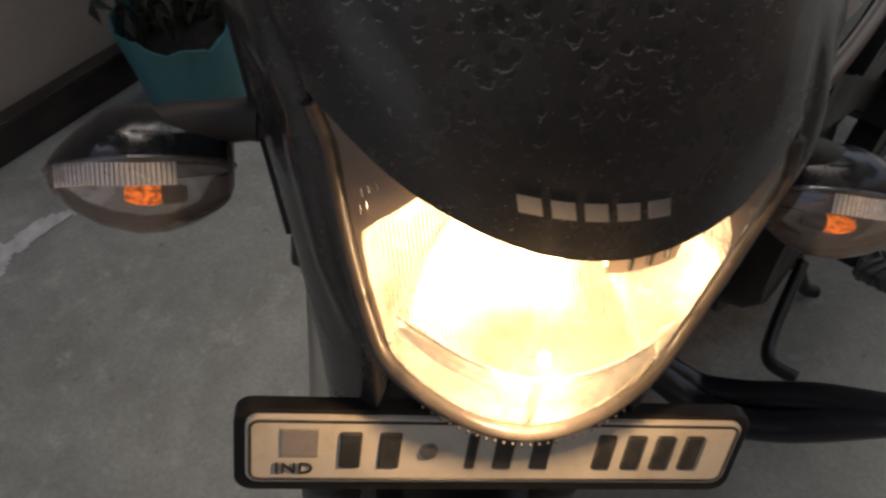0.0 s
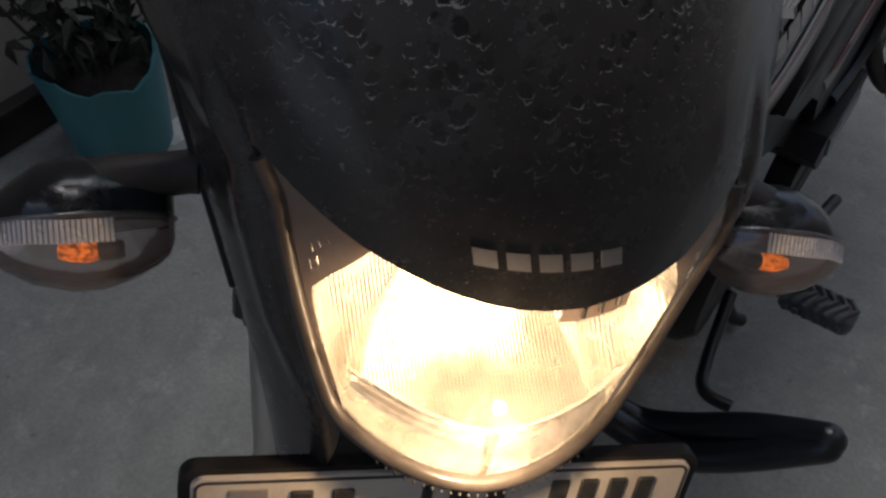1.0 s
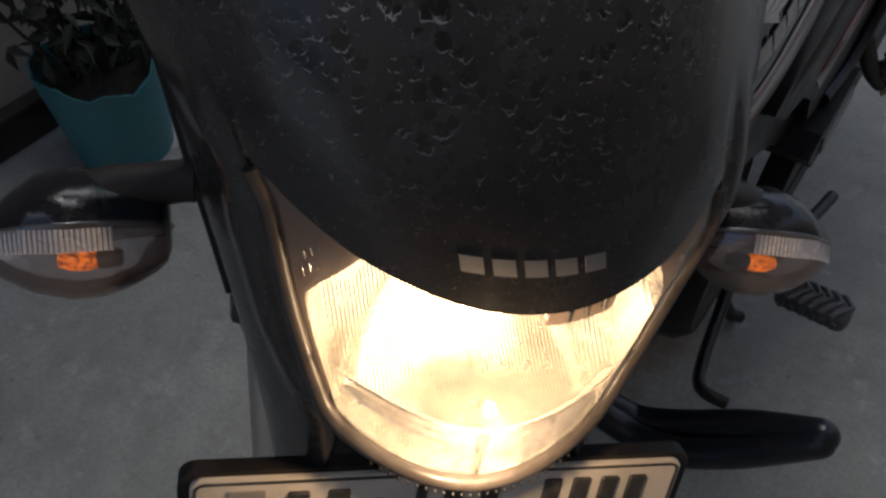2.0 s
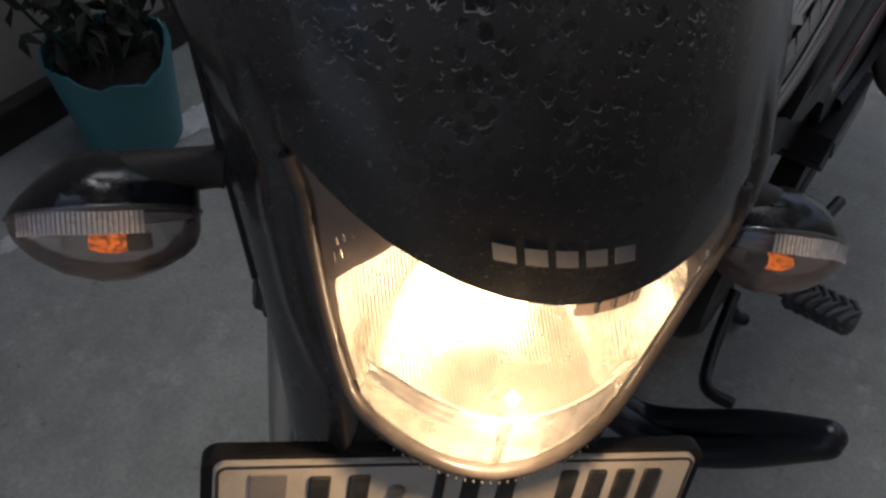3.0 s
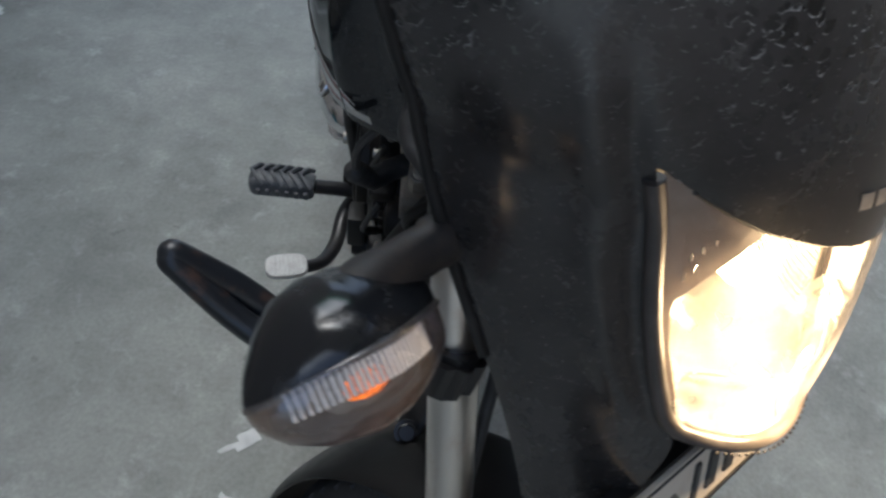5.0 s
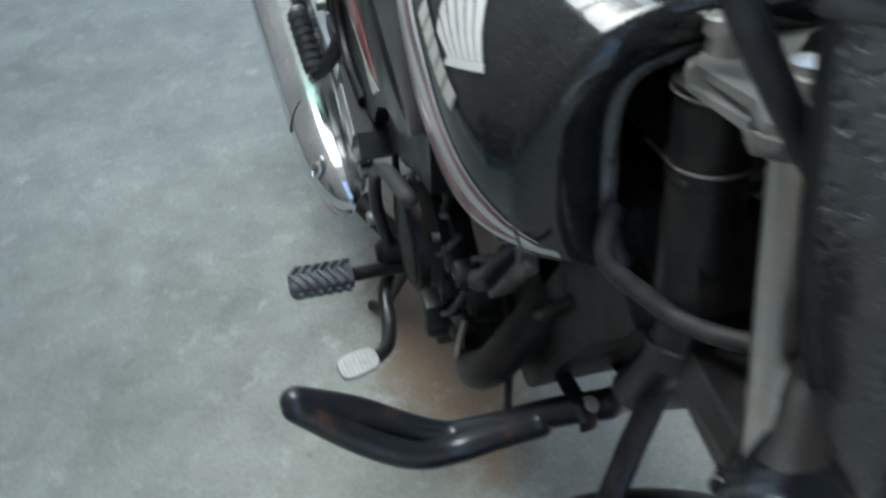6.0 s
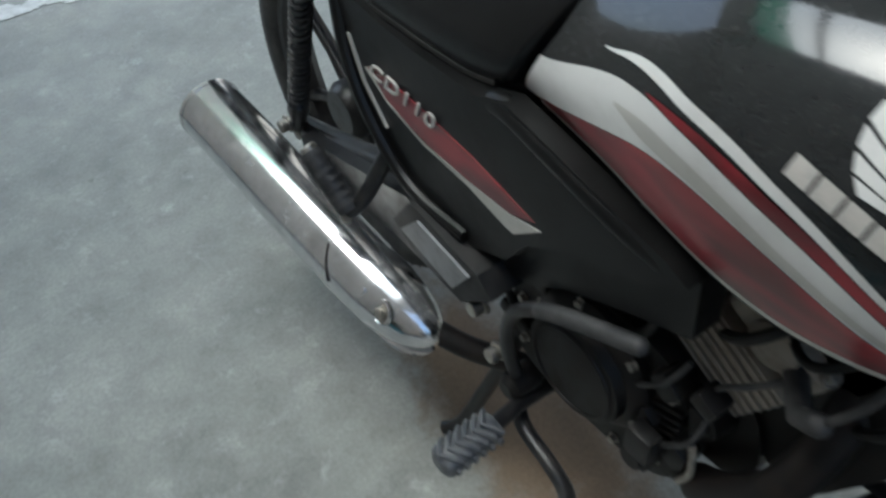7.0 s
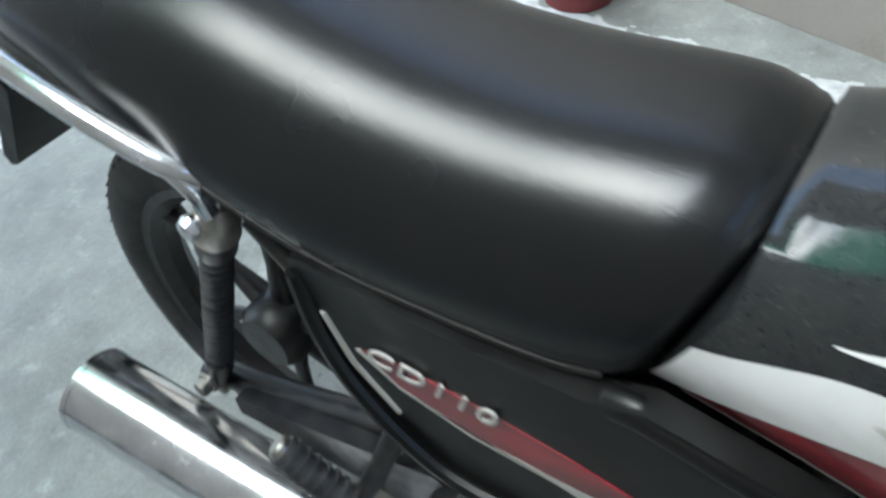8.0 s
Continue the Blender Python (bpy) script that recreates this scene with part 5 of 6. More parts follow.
stay = part("guide_stay", tube([(0.005, 0.325, 0.600), (-0.025, 0.298, 0.548), (-0.052, 0.270, 0.500)], 0.0120, 8, flat=0.35), "frame", bike, "flat black slotted stay")
part("stay_bolt", bolt((-0.052, 0.266, 0.505), (0, -0.6, 0.8), 0.008, 0.012), "frame", stay)

# stands
def stand(s):
    part("centre_stand", mirrored(tube(curve_points([(-0.07, 0.86, 0.30), (-0.10, 0.89, 0.18), (-0.135, 0.93, 0.045), (-0.155, 0.955, 0.012)], 5), 0.0115), s), "frame", bike, "black steel centre stand leg")
both(stand)
part("side_stand", tube(curve_points([(0.10, 0.80, 0.27), (0.16, 0.88, 0.22), (0.19, 1.05, 0.20), (0.20, 1.12, 0.195)], 5), 0.010), "frame", bike, "folded side stand")
part("gear_pedal", tube(curve_points([(0.15, 0.72, 0.32), (0.165, 0.62, 0.30), (0.18, 0.575, 0.305), (0.215, 0.57, 0.308)], 5), 0.008), "frame", bike, "black gear pedal")


# ---------------------------------------------------------------- steered front end (built straight, then turned)
def fork_y(z):
    return 0.216 + (z - 0.75) * 0.345


def fork_x(z):
    return 0.104 + (z - 0.75) * 0.07


def fork_leg(s):
    up = part("fork_leg", mirrored(tube([(-fork_x(z), fork_y(z), z) for z in (0.9585, 0.70, 0.50)], 0.0145, 24), s), "fork", bike, "dull steel fork tube", 60, STEER)
    part("slider", mirrored(tube([(-fork_x(z), fork_y(z), z) for z in (0.535, 0.53, 0.51, 0.50, 0.33, 0.27)], [0.019, 0.0235, 0.0235, 0.021, 0.021, 0.016], 24), s), "clamp", up, "grey lower fork slider", 40, STEER)
    part("dust_seal", mirrored(tube([(-fork_x(z), fork_y(z), z) for z in (0.555, 0.55, 0.535, 0.53)], [0.017, 0.024, 0.026, 0.024], 24), s), "rubber", up, "", 40, STEER)
    part("cap_bolt", mirrored(lathe([(0.0, 0.0), (0.0155, 0.0), (0.0155, 0.3), (0.0125, 0.34), (0.0125, 0.70), (0.009, 0.74), (0.009, 0.95), (0.0, 1.0)], (-fork_x(0.9545), fork_y(0.9545), 0.9545), (-fork_x(0.9735), fork_y(0.9735), 0.9735), 18), s), "cap", up, "pale fork cap", 35, STEER)
    part("reflector_bolt", mirrored(bolt((-0.098, 0.226, 0.713), (-1, 0.4, 0.2), 0.0065, 0.014), s), "frame", up, "", 35, STEER)
both(fork_leg)
for name, z, h, k_x, dip in (("top_bridge", 0.9435, 0.016, 1.0, 0.014), ("lower_bridge", 0.735, 0.034, 0.87, 0.0)):
    bm = bmesh.new()
    y0 = fork_y(z)
    out = [(-0.146, y0), (-0.142, y0 - 0.014), (-0.130, y0 - 0.021), (-0.112, y0 - 0.016), (-0.05, y0 + 0.028), (0.05, y0 + 0.028), (0.112, y0 - 0.016), (0.130, y0 - 0.021), (0.142, y0 - 0.014), (0.146, y0),
           (0.138, y0 + 0.020), (0.10, y0 + 0.020), (0.024, y0 + 0.068), (0.010, y0 + 0.076), (-0.010, y0 + 0.076), (-0.024, y0 + 0.068), (-0.10, y0 + 0.020), (-0.138, y0 + 0.020)]
    skin(bm, [[Vector((x * k_x - 0.008 * (y - y0) / 0.092, y, z + k - (y - y0) * RAKE - dip * max(0.0, min(1.0, (0.112 - abs(x)) / 0.06)))) for x, y in out] for k in (-h / 2, h / 2)])
    bmesh.ops.bevel(bm, geom=bm.edges[:], offset=0.005, segments=2, affect="EDGES")
    part(name, bm, "bridge" if z > 0.9 else "frame", bike, "dusty grey cast fork bridge" if z > 0.9 else "black lower fork bridge", 35, STEER)
way = Vector((0, RAKE, 1))
part("stem_nut", lathe([(0.0, 0.0), (0.0185, 0.0), (0.0185, 0.10), (0.0110, 0.13), (0.0105, 0.70), (0.0125, 0.72), (0.0125, 0.95), (0.011, 1.0), (0.0, 1.0)], stem_at(0.9035), stem_at(0.9035) + way * 0.038, 24), "cap", bike, "tall pale steering stem nut", 35)
bar = [(0.0, 0.345, 0.992), (-0.06, 0.335, 0.992), (-0.115, 0.318, 0.995), (-0.17, 0.305, 1.012), (-0.215, 0.322, 1.028), (-0.265, 0.352, 1.038), (-0.328, 0.386, 1.043)]
LIFT = STEER @ Matrix.Translation((0, 0.03, 0.045))
def handlebar(s):
    hb = part("handlebar", mirrored(tube(curve_points(bar, 6), 0.0112, 16), s), "frame", bike, "black tubular handlebar", 60, LIFT)
    part("grip", mirrored(tube([(-0.250, 0.344, 1.037), (-0.26, 0.350, 1.038), (-0.322, 0.383, 1.043), (-0.328, 0.386, 1.043)], [0.0175, 0.0168, 0.0168, 0.0185], 18), s), "rubber", hb, "ribbed black grip", 35, LIFT)
    part("switch_box", mirrored(rbox(0.045, 0.04, 0.045, 0.009, Matrix.Translation((-0.222, 0.334, 1.036)) @ Matrix.Rotation(radians(-30), 4, "Z"), 3), s), "plastic", hb, "black switch box", 35, LIFT)
    part("lever", mirrored(tube(curve_points([(-0.20, 0.318, 1.036), (-0.235, 0.325, 1.052), (-0.28, 0.352, 1.058), (-0.32, 0.374, 1.055)], 6), 0.0065, 10, flat=0.7, round_ends=True), s), "clamp", hb, "dark alloy lever", 35, LIFT)
    part("riser", mirrored(rbox(0.03, 0.036, 0.08, 0.007, Matrix.Translation((-0.048, 0.337, 0.955)), 2), s), "clamp", hb, "grey bar clamp", 35, LIFT)
both(handlebar)
part("wiring_loom", tube(curve_points([(-0.215, 0.355, 1.05), (-0.2, 0.339, 1.029), (-0.16, 0.288, 0.962), (-0.127, 0.236, 0.907), (-0.09, 0.185, 0.845), (-0.07, 0.175, 0.79)], 6), 0.0072, 12), "rubber", bike, "thick black cable loom", 60, STEER)
part("brake_cable", tube(curve_points([(-0.21, 0.295, 1.02), (-0.17, 0.235, 1.01), (-0.12, 0.215, 0.93), (-0.085, 0.21, 0.82), (-0.08, 0.19, 0.70), (-0.075, 0.16, 0.55)], 7), 0.0042, 8), "rubber", bike, "", 60, STEER)
part("throttle_cable", tube(curve_points([(-0.225, 0.36, 1.06), (-0.18, 0.29, 1.05), (-0.10, 0.25, 1.0), (-0.03, 0.27, 0.90), (0.01, 0.33, 0.82)], 7), 0.0042, 8), "rubber", bike, "", 60, STEER)

bm = bmesh.new()
bmesh.ops.create_uvsphere(bm, u_segments=40, v_segments=24, radius=1.0)
for w in bm.verts:
    q = w.co
    w.co = Vector((0.092 * math.copysign(abs(q.x) ** 0.75, q.x), 0.224 + 0.046 * math.copysign(abs(q.y) ** 0.75, q.y), 0.958 + 0.050 * math.copysign(abs(q.z) ** 0.75, q.z)))
part("instrument_housing", bm, "signal_black", bike, "glossy black instrument housing behind the fairing", 60, STEER)

FRONT = (0, 0.062, 0.284)
wheel("front_wheel", FRONT, 0.284, STEER, "dusty front tyre")
c = Vector(FRONT)
fender = sheet(lambda u, v: c + Vector((0.058 * math.sin(u), (0.288 + 0.014 * math.cos(u)) * math.cos(v), (0.288 + 0.014 * math.cos(u)) * math.sin(v))), steps(-1.45, 1.45, 12), [radians(a) for a in steps(-24, 165, 44)], 0.003)
part("front_mudguard", fender, "panel", bike, "black plastic front mudguard", 60, STEER)

# headlight cowl: half width and front against height
C_W = [(0.62, 0.086), (0.70, 0.100), (0.75, 0.114), (0.80, 0.131), (0.85, 0.149), (0.90, 0.163), (0.95, 0.169), (1.0, 0.164), (1.06, 0.159), (1.10, 0.129)]
C_B = [(0.62, 0.105), (0.70, 0.140), (0.75, 0.168), (0.80, 0.200), (0.85, 0.232), (0.90, 0.254), (0.95, 0.271), (1.0, 0.288), (1.10, 0.312)]
C_F = [(0.62, 0.045), (0.77, 0.0705), (0.912, 0.106), (0.95, 0.1235), (1.0, 0.154), (1.05, 0.193), (1.10, 0.250)]


def fold(x, z):
    """Relief beside the lens: a valley along its edge, a soft crest outside it, and the visor's step above the horn."""
    e = abs(x) - lerp([(0.70, 0.074), (0.785, 0.0755), (0.814, 0.0885), (0.862, 0.103), (0.914, 0.112), (0.96, 0.113)], z)
    on = max(0.0, min(1.0, (z - 0.775) / 0.04)) * max(0.0, min(1.0, (0.962 - z) / 0.05))
    crest = 0.0042 * math.exp(-((e - 0.0165) / 0.0060) ** 2) - 0.0034 * math.exp(-((e - 0.0065) / 0.0036) ** 2)
    return on * crest if e > -0.004 else 0.0


def cowl_skin(x, z, off=0.0):
    off += fold(x, z)
    w, y0 = smooth_lerp(C_W, z), smooth_lerp(C_F, z)
    back = smooth_lerp(C_B, z)
    q = max(0.0, 1 - (x / w) ** 2)
    return Vector((x * (1 + off / w) - 0.313 * max(0.0, z - 0.89), back - (back - y0 + off) * q ** 0.72, z))


# where the lens ends in a pointed horn on either side
HORN_X, HORN_Z = 0.111, 0.914


def zu(x):
    return lerp([(0.0, 0.8885), (0.021, 0.889), (0.045, 0.892), (0.059, 0.8945), (0.072, 0.8968), (0.084, 0.901), (0.096, 0.9065), (HORN_X, HORN_Z)], abs(x))


def zl(x):
    return lerp([(0.0, 0.7712), (0.02, 0.7728), (0.04, 0.7758), (0.057, 0.7795), (0.070, 0.7832), (0.0775, 0.7905), (0.087, 0.814), (0.095, 0.838), (0.1015, 0.862), (0.108, 0.891), (HORN_X, HORN_Z - 0.003)], abs(x))


def x_in(z):
    """Inner edge of the cheeks beside the lens."""
    return lerp([(0.62, 0.088), (0.66, 0.080), (0.70, 0.078), (0.74, 0.074), (0.765, 0.071), (0.776, 0.071), (0.784, 0.0755), (0.792, 0.0800), (0.814, 0.0885), (0.838, 0.0965), (0.862, 0.1030), (0.891, 0.1095), (HORN_Z, HORN_X + 0.001)], z)


thetas = steps(-90, 90, 150)


def shell(f, us, vs, bm):
    """A surface f(u, v, depth) with a back 3 mm behind it and closed edges."""
    a, b = ([[bm.verts.new(f(u, v, d)) for u in us] for v in vs] for d in (0.0, -0.003))
    n, k = len(us), len(vs)
    for j in range(k - 1):
        for i in range(n - 1):
            bm.faces.new((a[j][i], a[j][i + 1], a[j + 1][i + 1], a[j + 1][i]))
            bm.faces.new((b[j][i], b[j + 1][i], b[j + 1][i + 1], b[j][i + 1]))
    for i in range(n - 1):
        bm.faces.new((a[0][i], b[0][i], b[0][i + 1], a[0][i + 1]))
        bm.faces.new((a[-1][i], a[-1][i + 1], b[-1][i + 1], b[-1][i]))
    for j in range(k - 1):
        bm.faces.new((a[j][0], a[j + 1][0], b[j + 1][0], b[j][0]))
        bm.faces.new((a[j][-1], b[j][-1], b[j + 1][-1], a[j + 1][-1]))


def cowl_top(a, v, depth):
    s = math.sin(radians(a))
    z0 = HORN_Z
    for _ in range(4):
        x = smooth_lerp(C_W, z0) * s
        z0 = zu(x) if abs(x) < HORN_X else HORN_Z
    z = z0 + (1.10 - z0) * v
    return cowl_skin(smooth_lerp(C_W, z) * s * 0.9999, z, depth)


cowl_bm = bmesh.new()
shell(cowl_top, thetas, steps(0, 1, 56), cowl_bm)
for s in (-1, 1):
    def cheek(u, v, depth):
        z = 0.64 + (HORN_Z + 0.0005 - 0.64) * v
        w = smooth_lerp(C_W, z)
        t0 = math.asin(min(1, x_in(z) / w))
        return cowl_skin(s * w * math.sin(t0 + (math.pi / 2 - t0) * u) * 0.9999, z, depth)
    shell(cheek, steps(0, 1, 48), steps(0, 1, 56), cowl_bm)
cowl = part("headlight_cowl", cowl_bm, "cowl", bike, "black headlight fairing covered in dried drops", 50, STEER)

# rolled rim of the fairing and side seam; the left's paler grey paints its highlight
for s in (-1, 1):
    seam = [cowl_skin(s * smooth_lerp(C_W, z) * 0.995, z) + Vector((s * 0.001, 0.004, 0)) for z in steps(0.78, 1.08, 16)]
    part("edge_trim", tube(seam, 0.0032 if s < 0 else 0.0042, 10), "plastic" if s < 0 else "trim_grey", cowl, "rubber edge trim, left side paler as a highlight", 60, STEER)

# plain bars for the maker's word over the headlight
for k in range(5):
    x0 = -0.0285 + 0.0137 * k
    bm = sheet(lambda u, v: cowl_skin(u, v, 0.0005), steps(x0 + 0.0014, x0 + 0.0113, 4), steps(0.9082, 0.9160, 3), 0.0003)
    part("badge_bar", bm, "badge", cowl, "pale badge bar", 60, STEER)

# headlight unit
lens = sheet(lambda u, v: cowl_skin(u, zl(u) + (zu(u) - zl(u)) * v, -0.0008 + 0.004 * math.sin(math.pi * v) * (1 - (u / HORN_X) ** 2)), steps(-0.1105, 0.1105, 64), steps(0, 1, 18))
head = part("headlight", lens, "lens", bike, "lit headlight behind a clear smile-shaped lens", 60, STEER)
head.visible_shadow = False
low = [cowl_skin(x, zl(x), 0.001) for x in steps(-0.1105, 0.1105, 90)]
part("bezel", tube([p + Vector((0, 0.003, 0)) for p in low], 0.0046, 10), "bezel", head, "grey-brown lower bezel", 60, STEER)
part("upper_seal", tube([cowl_skin(x, zu(x), -0.001) + Vector((0, 0.002, 0)) for x in steps(-0.098, 0.098, 60)], 0.0022, 8), "plastic", head, "", 60, STEER)


def ridge_z(x):
    return 0.8105 + 0.0085 * min(1.0, abs(x) / 0.06) ** 1.4


half_lit = [(x, zu(x) - 0.0025) for x in steps(0.0, 0.070, 12)] + [(0.0725, 0.8905), (0.079, 0.880), (0.0865, 0.867), (0.0935, 0.8515), (0.0915, 0.8405), (0.0875, 0.827), (0.0830, 0.814), (0.0775, 0.8005)]
half_lit += [(x, zl(x) + 0.0035) for x in steps(0.073, 0.0, 9)]
LIT = half_lit + [(-x, z) for x, z in reversed(half_lit[1:-1])]


def lit_ring(grow, depth):
    """The lit part's edge, shrunk about the bulb and set back."""
    ring = []
    for x, z in LIT:
        p = cowl_skin(x, z, -0.004)
        q = Vector((0, 0.15, 0.842)) + (p - Vector((0, 0.15, 0.842))) * grow
        q.y = p.y + (0.20 - p.y) * depth
        ring.append(q)
    return ring


bm = bmesh.new()
skin(bm, [lit_ring(g, d) for g, d in ((1.0, 0.0), (0.97, 0.15), (0.92, 0.28), (0.84, 0.42), (0.72, 0.58), (0.58, 0.73), (0.42, 0.86), (0.2, 0.96))], False)
part("reflector", bm, "reflector", head, "bright fluted reflector bowl", 60, STEER)
IN_X, IN_Z = [(0, 0.071), (0.45, 0.0865), (0.62, 0.0935), (0.8, 0.0880), (1, 0.0765)], [(0, 0.8935), (0.45, 0.867), (0.62, 0.852), (0.8, 0.830), (1, 0.800)]
OUT_X, OUT_Z = [(0, 0.1095), (0.3, 0.1045), (0.62, 0.0985), (0.8, 0.0905), (1, 0.0785)], [(0, 0.911), (0.3, 0.879), (0.62, 0.854), (0.8, 0.829), (1, 0.797)]
for s in (-1, 1):
    bm = sheet(lambda u, v: cowl_skin(s * (lerp(IN_X, u) * (1 - v) + lerp(OUT_X, u) * v), lerp(IN_Z, u) * (1 - v) + lerp(OUT_Z, u) * v, -0.0035), steps(0, 1, 20), steps(0, 1, 6))
    mask = part("inner_mask", bm, "mask", head, "brownish mask at the lens corner", 60, STEER)
    # short chrome stubs built onto the mask as glints
    for k in range(5):
        u, v = 0.20 + 0.07 * k, 0.35 + 0.09 * (k % 3)
        a = cowl_skin(s * (lerp(IN_X, u) * (1 - v) + lerp(OUT_X, u) * v), lerp(IN_Z, u) * (1 - v) + lerp(OUT_Z, u) * v, -0.0028)
        part("mask_glint", tube([a, a + Vector((s * 0.0012, 0.001, 0.0028 + 0.0006 * k))], 0.0005, 6), "chrome", head, "tiny chrome stub set in as a glint", 60, STEER)
bm = sheet(lambda u, v: cowl_skin(u, zl(u) + 0.001 + (ridge_z(u) - zl(u) - 0.001) * v, -0.004 - 0.007 * math.sin(math.pi * v)), steps(-0.0745, 0.0745, 36), steps(0, 1, 8))
part("chin", bm, "chin", head, "grey metallic chin under the bowl", 60, STEER)
part("chin_ridge", tube([cowl_skin(x, ridge_z(x), -0.003) for x in steps(-0.0745, 0.0745, 36)], 0.0012, 8), "reflector", head, "", 60, STEER)
part("chin_rib", tube([cowl_skin(0.0, z, -0.003) for z in steps(0.7745, 0.8105, 6)], 0.0014, 8), "reflector", head, "", 60, STEER)
bm = sheet(lambda u, v: cowl_skin(u, zu(u) - 0.003 - (0.011 + 0.10 * (u - 0.014)) * v, -0.006), steps(0.014, 0.050, 8), steps(0, 1, 4), 0.001)
part("bulb_shade", bm, "mask", head, "small dark shade beside the bulb", 60, STEER)
for u in (0.024, 0.033, 0.042):
    part("mark", tube([cowl_skin(u, zu(u) - 0.006, -0.005), cowl_skin(u + 0.001, zu(u) - 0.012, -0.005)], 0.0012, 6), "plastic", head, "", 60, STEER)
for k in range(24):
    x = -0.052 + 0.104 * k / 23
    p = cowl_skin(x, zl(x), 0.004) + Vector((0, 0.001, -0.0025))
    part("bezel_dot", lathe([(0.0, 0.0), (0.0009, 0.0), (0.0007, 0.8), (0.0, 1.0)], p, p + Vector((0, -0.0018, 0)), 6), "plastic", head, "", 40, STEER)
part("bulb", lathe([(0.0, 0.0), (0.008, 0.05), (0.0105, 0.3), (0.0105, 0.8), (0.006, 1.0), (0.0, 1.0)], (0, 0.175, 0.835), (0, 0.128, 0.832), 16), "filament", head, "glowing warm bulb", 60, STEER)
part("lamp_housing", lathe([(0.0, 0.0), (0.06, 0.0), (0.085, 0.5), (0.088, 1.0), (0.0, 1.0)], (0, 0.25, 0.84), (0, 0.20, 0.84), 24), "plastic", head, "", 60, STEER)


# turn signals: girth of the black back and of the clear front along the length, tip first
HOUSE = [(-1, 0.02), (-0.96, 0.13), (-0.86, 0.32), (-0.66, 0.60), (-0.4, 0.88), (-0.1, 1.0), (0.2, 0.93), (0.5, 0.74), (0.75, 0.57), (0.93, 0.42), (1, 0.10)]
GLASS = [(-1, 0.02), (-0.97, 0.20), (-0.9, 0.42), (-0.7, 0.68), (-0.4, 0.90), (0.0, 1.0), (0.3, 0.95), (0.6, 0.77), (0.85, 0.52), (0.96, 0.34), (1, 0.10)]


def turn_signal(s):
    # the left one sits a little higher on its stalk
    at = STEER @ Matrix.Translation((-0.005, 0, 0.009)) if s > 0 else STEER
    c = Vector((-0.204, 0.203, 0.804))
    n = Vector((-0.098, 0.841, 0.532)).normalized()
    ball = bmesh.new()
    bmesh.ops.create_uvsphere(ball, u_segments=48, v_segments=32, radius=1.0, matrix=Matrix.Rotation(radians(90), 4, "Y"))

    def almond(q):
        """Unit ball to an almond with a pointed outer end and a back that narrows to the stalk."""
        r = math.hypot(q.y, q.z)
        way = Vector((0.0, q.y / r, q.z / r)) if r > 1e-6 else Vector((0, 0, 0))
        up = max(0.0, min(1.0, 0.5 + 0.9 * way.dot(n)))
        k = lerp(GLASS, q.x) * (1 - up) + lerp(HOUSE, q.x) * up
        return c + Vector((0.0485 * q.x, (0.040 if way.y > 0 else 0.031) * way.y * k, 0.0345 * way.z * k)) + n * (0.016 * up * max(0.0, q.x + 0.1) ** 1.5)

    for w in ball.verts:
        w.co = almond(w.co)
    cut = c + n * 0.003
    shells = []
    for side in (0, 1):
        b = ball.copy()
        bmesh.ops.bisect_plane(b, geom=b.verts[:] + b.edges[:] + b.faces[:], plane_co=cut, plane_no=n, clear_outer=side == 1, clear_inner=side == 0)
        shells.append(b)
    ball.free()
    house, front = shells
    bmesh.ops.holes_fill(house, edges=[e for e in house.edges if e.is_boundary], sides=0)
    sig = part("turn_signal", mirrored(house, s), "signal_black", bike, "black turn signal housing with clear lens", 40, at)
    ln = part("lens", mirrored(front, s), "signal_lens", sig, "clear scuffed signal lens", 60, at)
    ln.visible_shadow = False
    e = n.cross(Vector((1, 0, 0))).normalized()
    rim = []
    for k in range(40):
        a = 2 * math.pi * k / 40
        h = 0.075
        r = math.sqrt(1 - h * h)
        q = almond((Vector((math.cos(a), 0, 0)) + e * math.sin(a)) * r + n * h)
        rim.append(q + n * ((cut - q).dot(n)))
    part("lens_rim", mirrored(tube(rim, 0.0016, 8, True), s), "signal_lens", sig, "", 60, at)
    back = bmesh.new()
    back.faces.new([back.verts.new(c + (q - c) * 0.93 - n * 0.002) for q in rim])
    part("signal_reflector", mirrored(back, s), "signal_dark", sig, "dark inner reflector", 60, at)
    for k in range(26):
        x = -0.82 + 0.050 * k
        q = almond(Vector((x, 0, 0)) - e * math.sqrt(1 - x * x))
        q = c + (q - c) * 0.992
        part("flute", mirrored(tube([q - n * 0.001, q - n * 0.0125 + e * 0.0016], 0.00105, 6), s), "signal_grey", sig, "", 35, at)
    socket = lathe([(0.0, 0.0), (0.0052, 0.0), (0.0052, 0.8), (0.0040, 1.0), (0.0, 1.0)], c + Vector((0.012, -0.0105, -0.004)), c + Vector((0.024, -0.009, -0.003)), 14)
    part("socket", mirrored(socket, s), "clamp", sig, "", 60, at)
    part("bulb", mirrored(lathe([(0.0, 0.0), (0.0040, 0.05), (0.0058, 0.35), (0.0058, 0.7), (0.004, 0.95), (0.0, 1.0)], c + Vector((-0.008, -0.0115, -0.004)), c + Vector((0.014, -0.0105, -0.004)), 14), s), "amber", sig, "amber bulb", 60, at)
    stalk = [(-0.196, 0.216, 0.817), (-0.180, 0.2200, 0.8238), (-0.171, 0.221, 0.826), (-0.163, 0.222, 0.828), (-0.150, 0.223, 0.830)]
    girth = [0.0180, 0.0150, 0.0126, 0.0118, 0.0116]
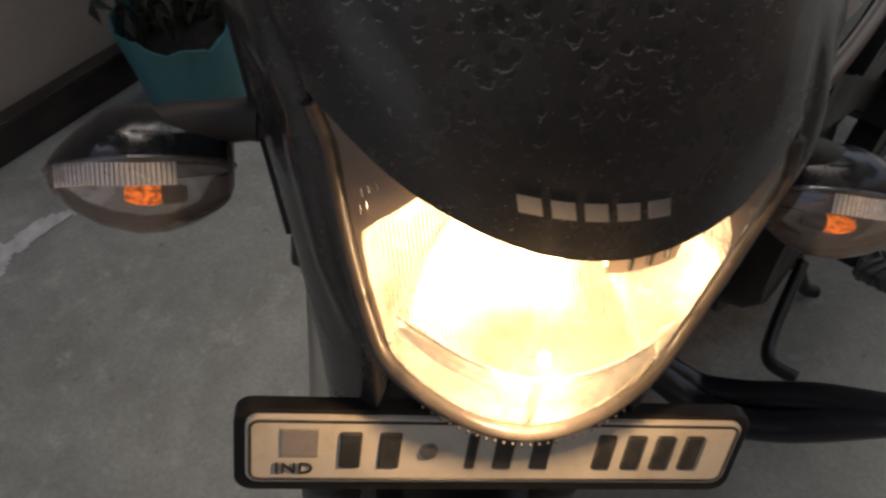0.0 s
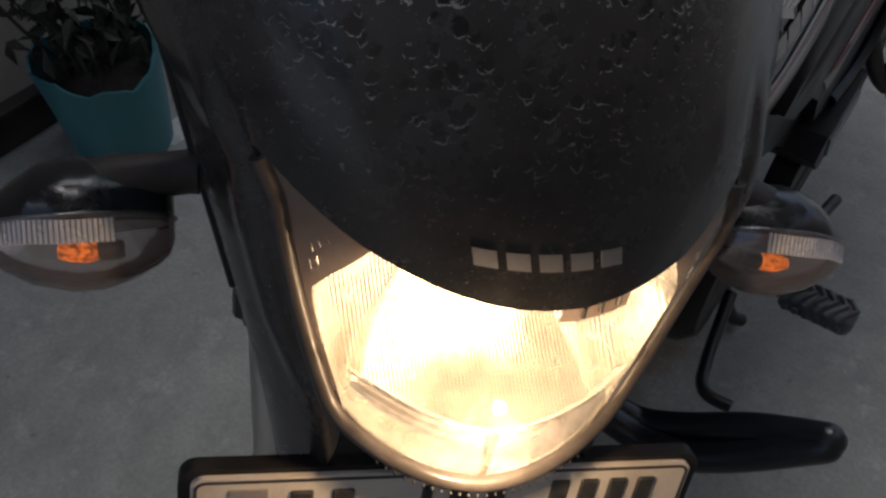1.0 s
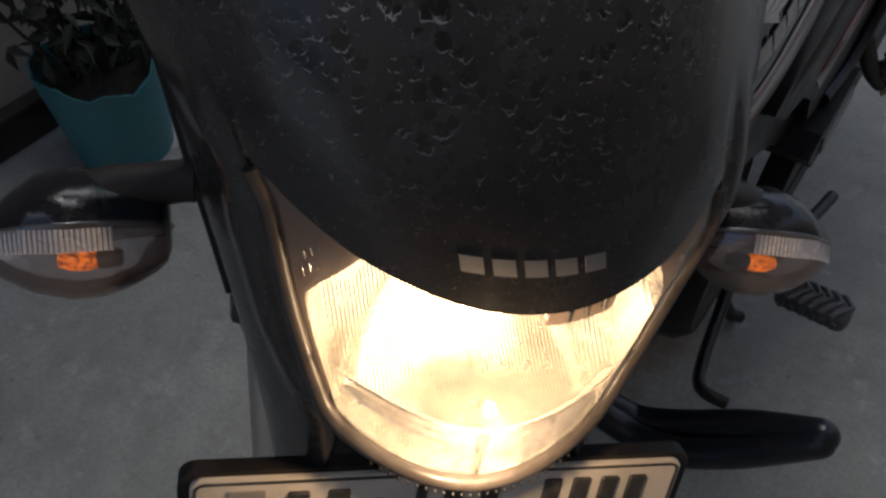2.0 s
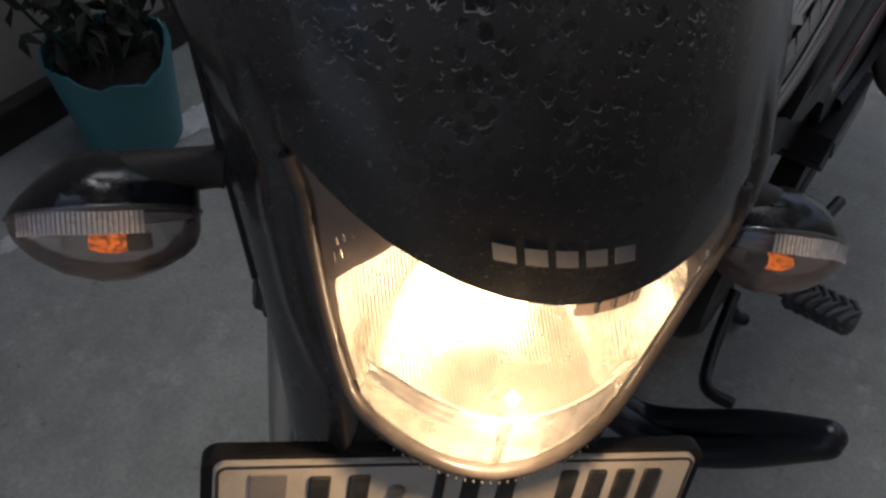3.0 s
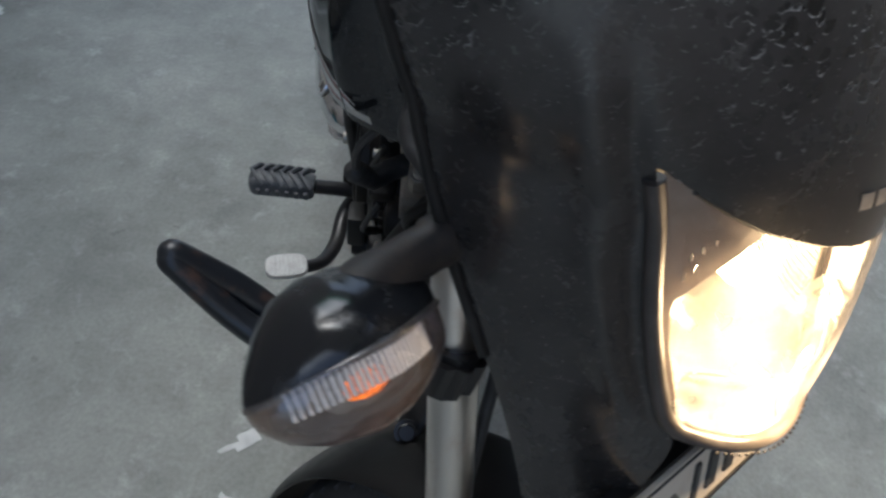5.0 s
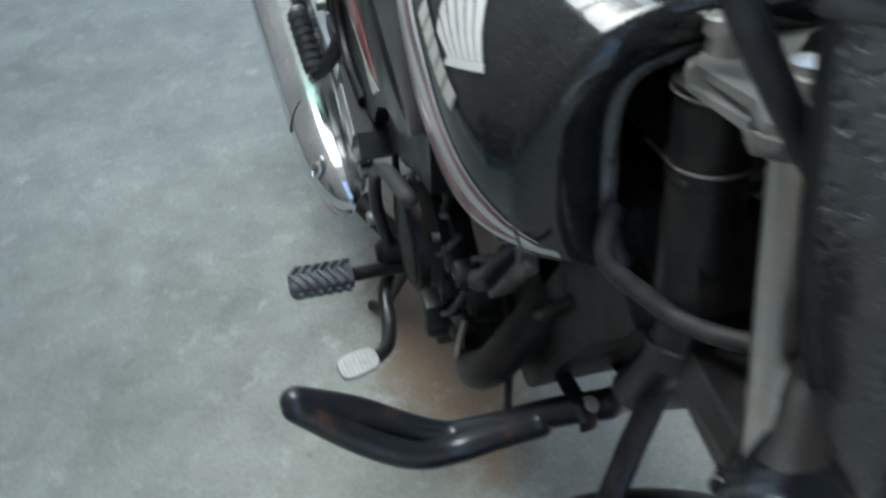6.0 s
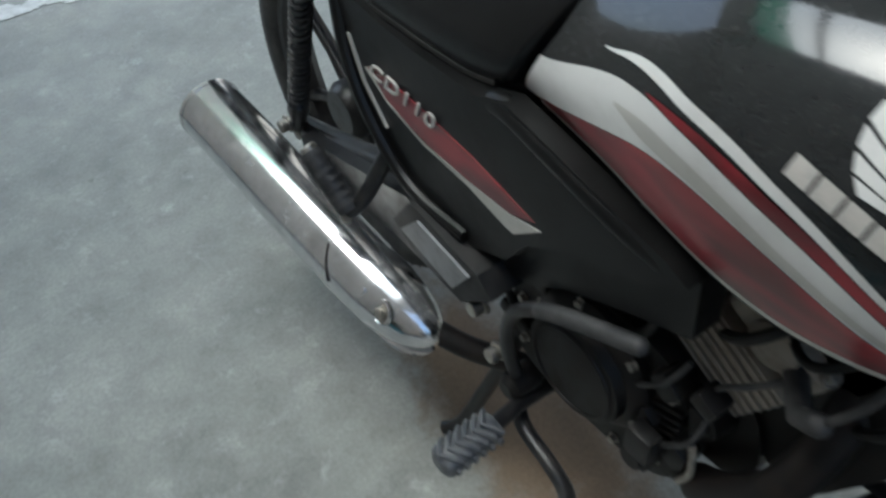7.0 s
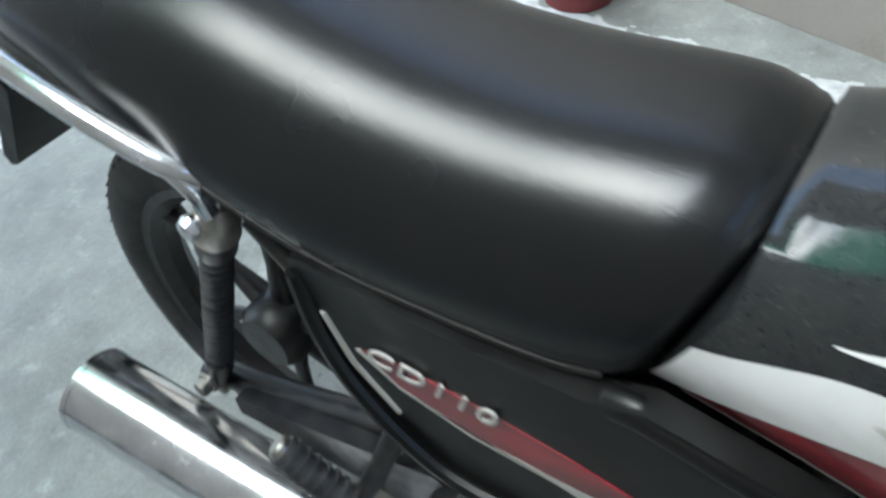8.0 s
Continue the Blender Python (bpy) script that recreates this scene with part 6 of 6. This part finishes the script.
    for k in range(5):
        x = -0.146 + 0.0052 * k
        stalk += [(x, 0.2235, 0.831 + 0.0006 * k), (x + 0.0016, 0.2235, 0.831 + 0.0006 * k), (x + 0.0022, 0.2235, 0.831 + 0.0006 * k), (x + 0.0042, 0.2235, 0.831 + 0.0006 * k)]
        girth += [0.0128, 0.0128, 0.0112, 0.0112]
    stalk, girth = stalk + [(-0.10, 0.224, 0.834)], girth + [0.0116]
    part("stalk", mirrored(tube(stalk, girth, 18), s), "stalk", sig, "dusty black rubber stalk", 30, at)
both(turn_signal)

# number plate; its characters are plain bars
PL = Matrix.Translation((0, 0.0845, 0.716)) @ Matrix.Rotation(radians(-23), 4, "X")
def plate_prism(w, h, t, r, at):
    """A plate in x and z with round corners, t thick in y."""
    ring = [(sx * (w / 2 - r) + r * math.cos(q), sz * (h / 2 - r) + r * math.sin(q)) for sx, sz, q0 in ((1, 1, 0), (-1, 1, 90), (-1, -1, 180), (1, -1, 270)) for q in [radians(q0 + 15 * k) for k in range(7)]]
    bm = skin(bmesh.new(), [[Vector((x * k, y, z * k)) for x, z in ring] for k, y in ((0.996, -t / 2), (1.0, -t / 2 + 0.0006), (1.0, t / 2))])
    bm.transform(at)
    return bm


PW = STEER @ PL
holder = part("number_plate", plate_prism(0.300, 0.062, 0.010, 0.010, PW @ Matrix.Translation((0, 0.008, -0.003))), "plastic", bike, "white embossed number plate in a black holder", 40)
part("plate_sheet", plate_prism(0.287, 0.049, 0.003, 0.007, PW @ Matrix.Translation((0, 0.0015, 0))), "plate", holder, "white embossed sheet", 40)
rim = [(sx * 0.1355 + 0.0055 * math.cos(q), sz * 0.0165 + 0.0055 * math.sin(q)) for sx, sz, q0 in ((1, 1, 0), (-1, 1, 90), (-1, -1, 180), (1, -1, 270)) for q in [radians(q0 + 22.5 * k) for k in range(5)]]
part("plate_rim", tube([PW @ Vector((x, -0.0003, z)) for x, z in rim], 0.0009, 6, True), "plate_ink", holder)
for x, w in ((-0.086, 0.012), (-0.064, 0.012), (-0.017, 0.006), (0.002, 0.011), (0.024, 0.011), (0.062, 0.011), (0.080, 0.011), (0.098, 0.011), (0.116, 0.011)):
    part("character_bar", rbox(w, 0.003, 0.027, 0.001, PW @ Matrix.Translation((x, -0.0003, 0.001)), 1), "plate_ink", holder, "dark embossed bar")
part("rivet", lathe([(0.0, 0.0), (0.0055, 0.0), (0.0045, 0.7), (0.0, 1.0)], STEER @ PL @ Vector((-0.042, 0, 0.001)), STEER @ PL @ Vector((-0.042, -0.004, 0.001)), 14), "steel", holder)
part("sticker", rbox(0.020, 0.0012, 0.021, 0.0003, STEER @ PL @ Matrix.Translation((-0.114, -0.0004, 0.006)), 1), "plate_holo", holder, "faded square sticker")
lettering("IND", 0.0115, STEER @ PL @ Matrix.Translation((-0.117, -0.0008, -0.0135)) @ Matrix.Rotation(radians(90), 4, "X"), "lettering", "plate_ink", holder, 0.0004, "small dark country letters")
part("plate_bracket", rbox(0.10, 0.016, 0.09, 0.006, STEER @ Matrix.Translation((0, 0.115, 0.735))), "plastic", bike, "black plate bracket")
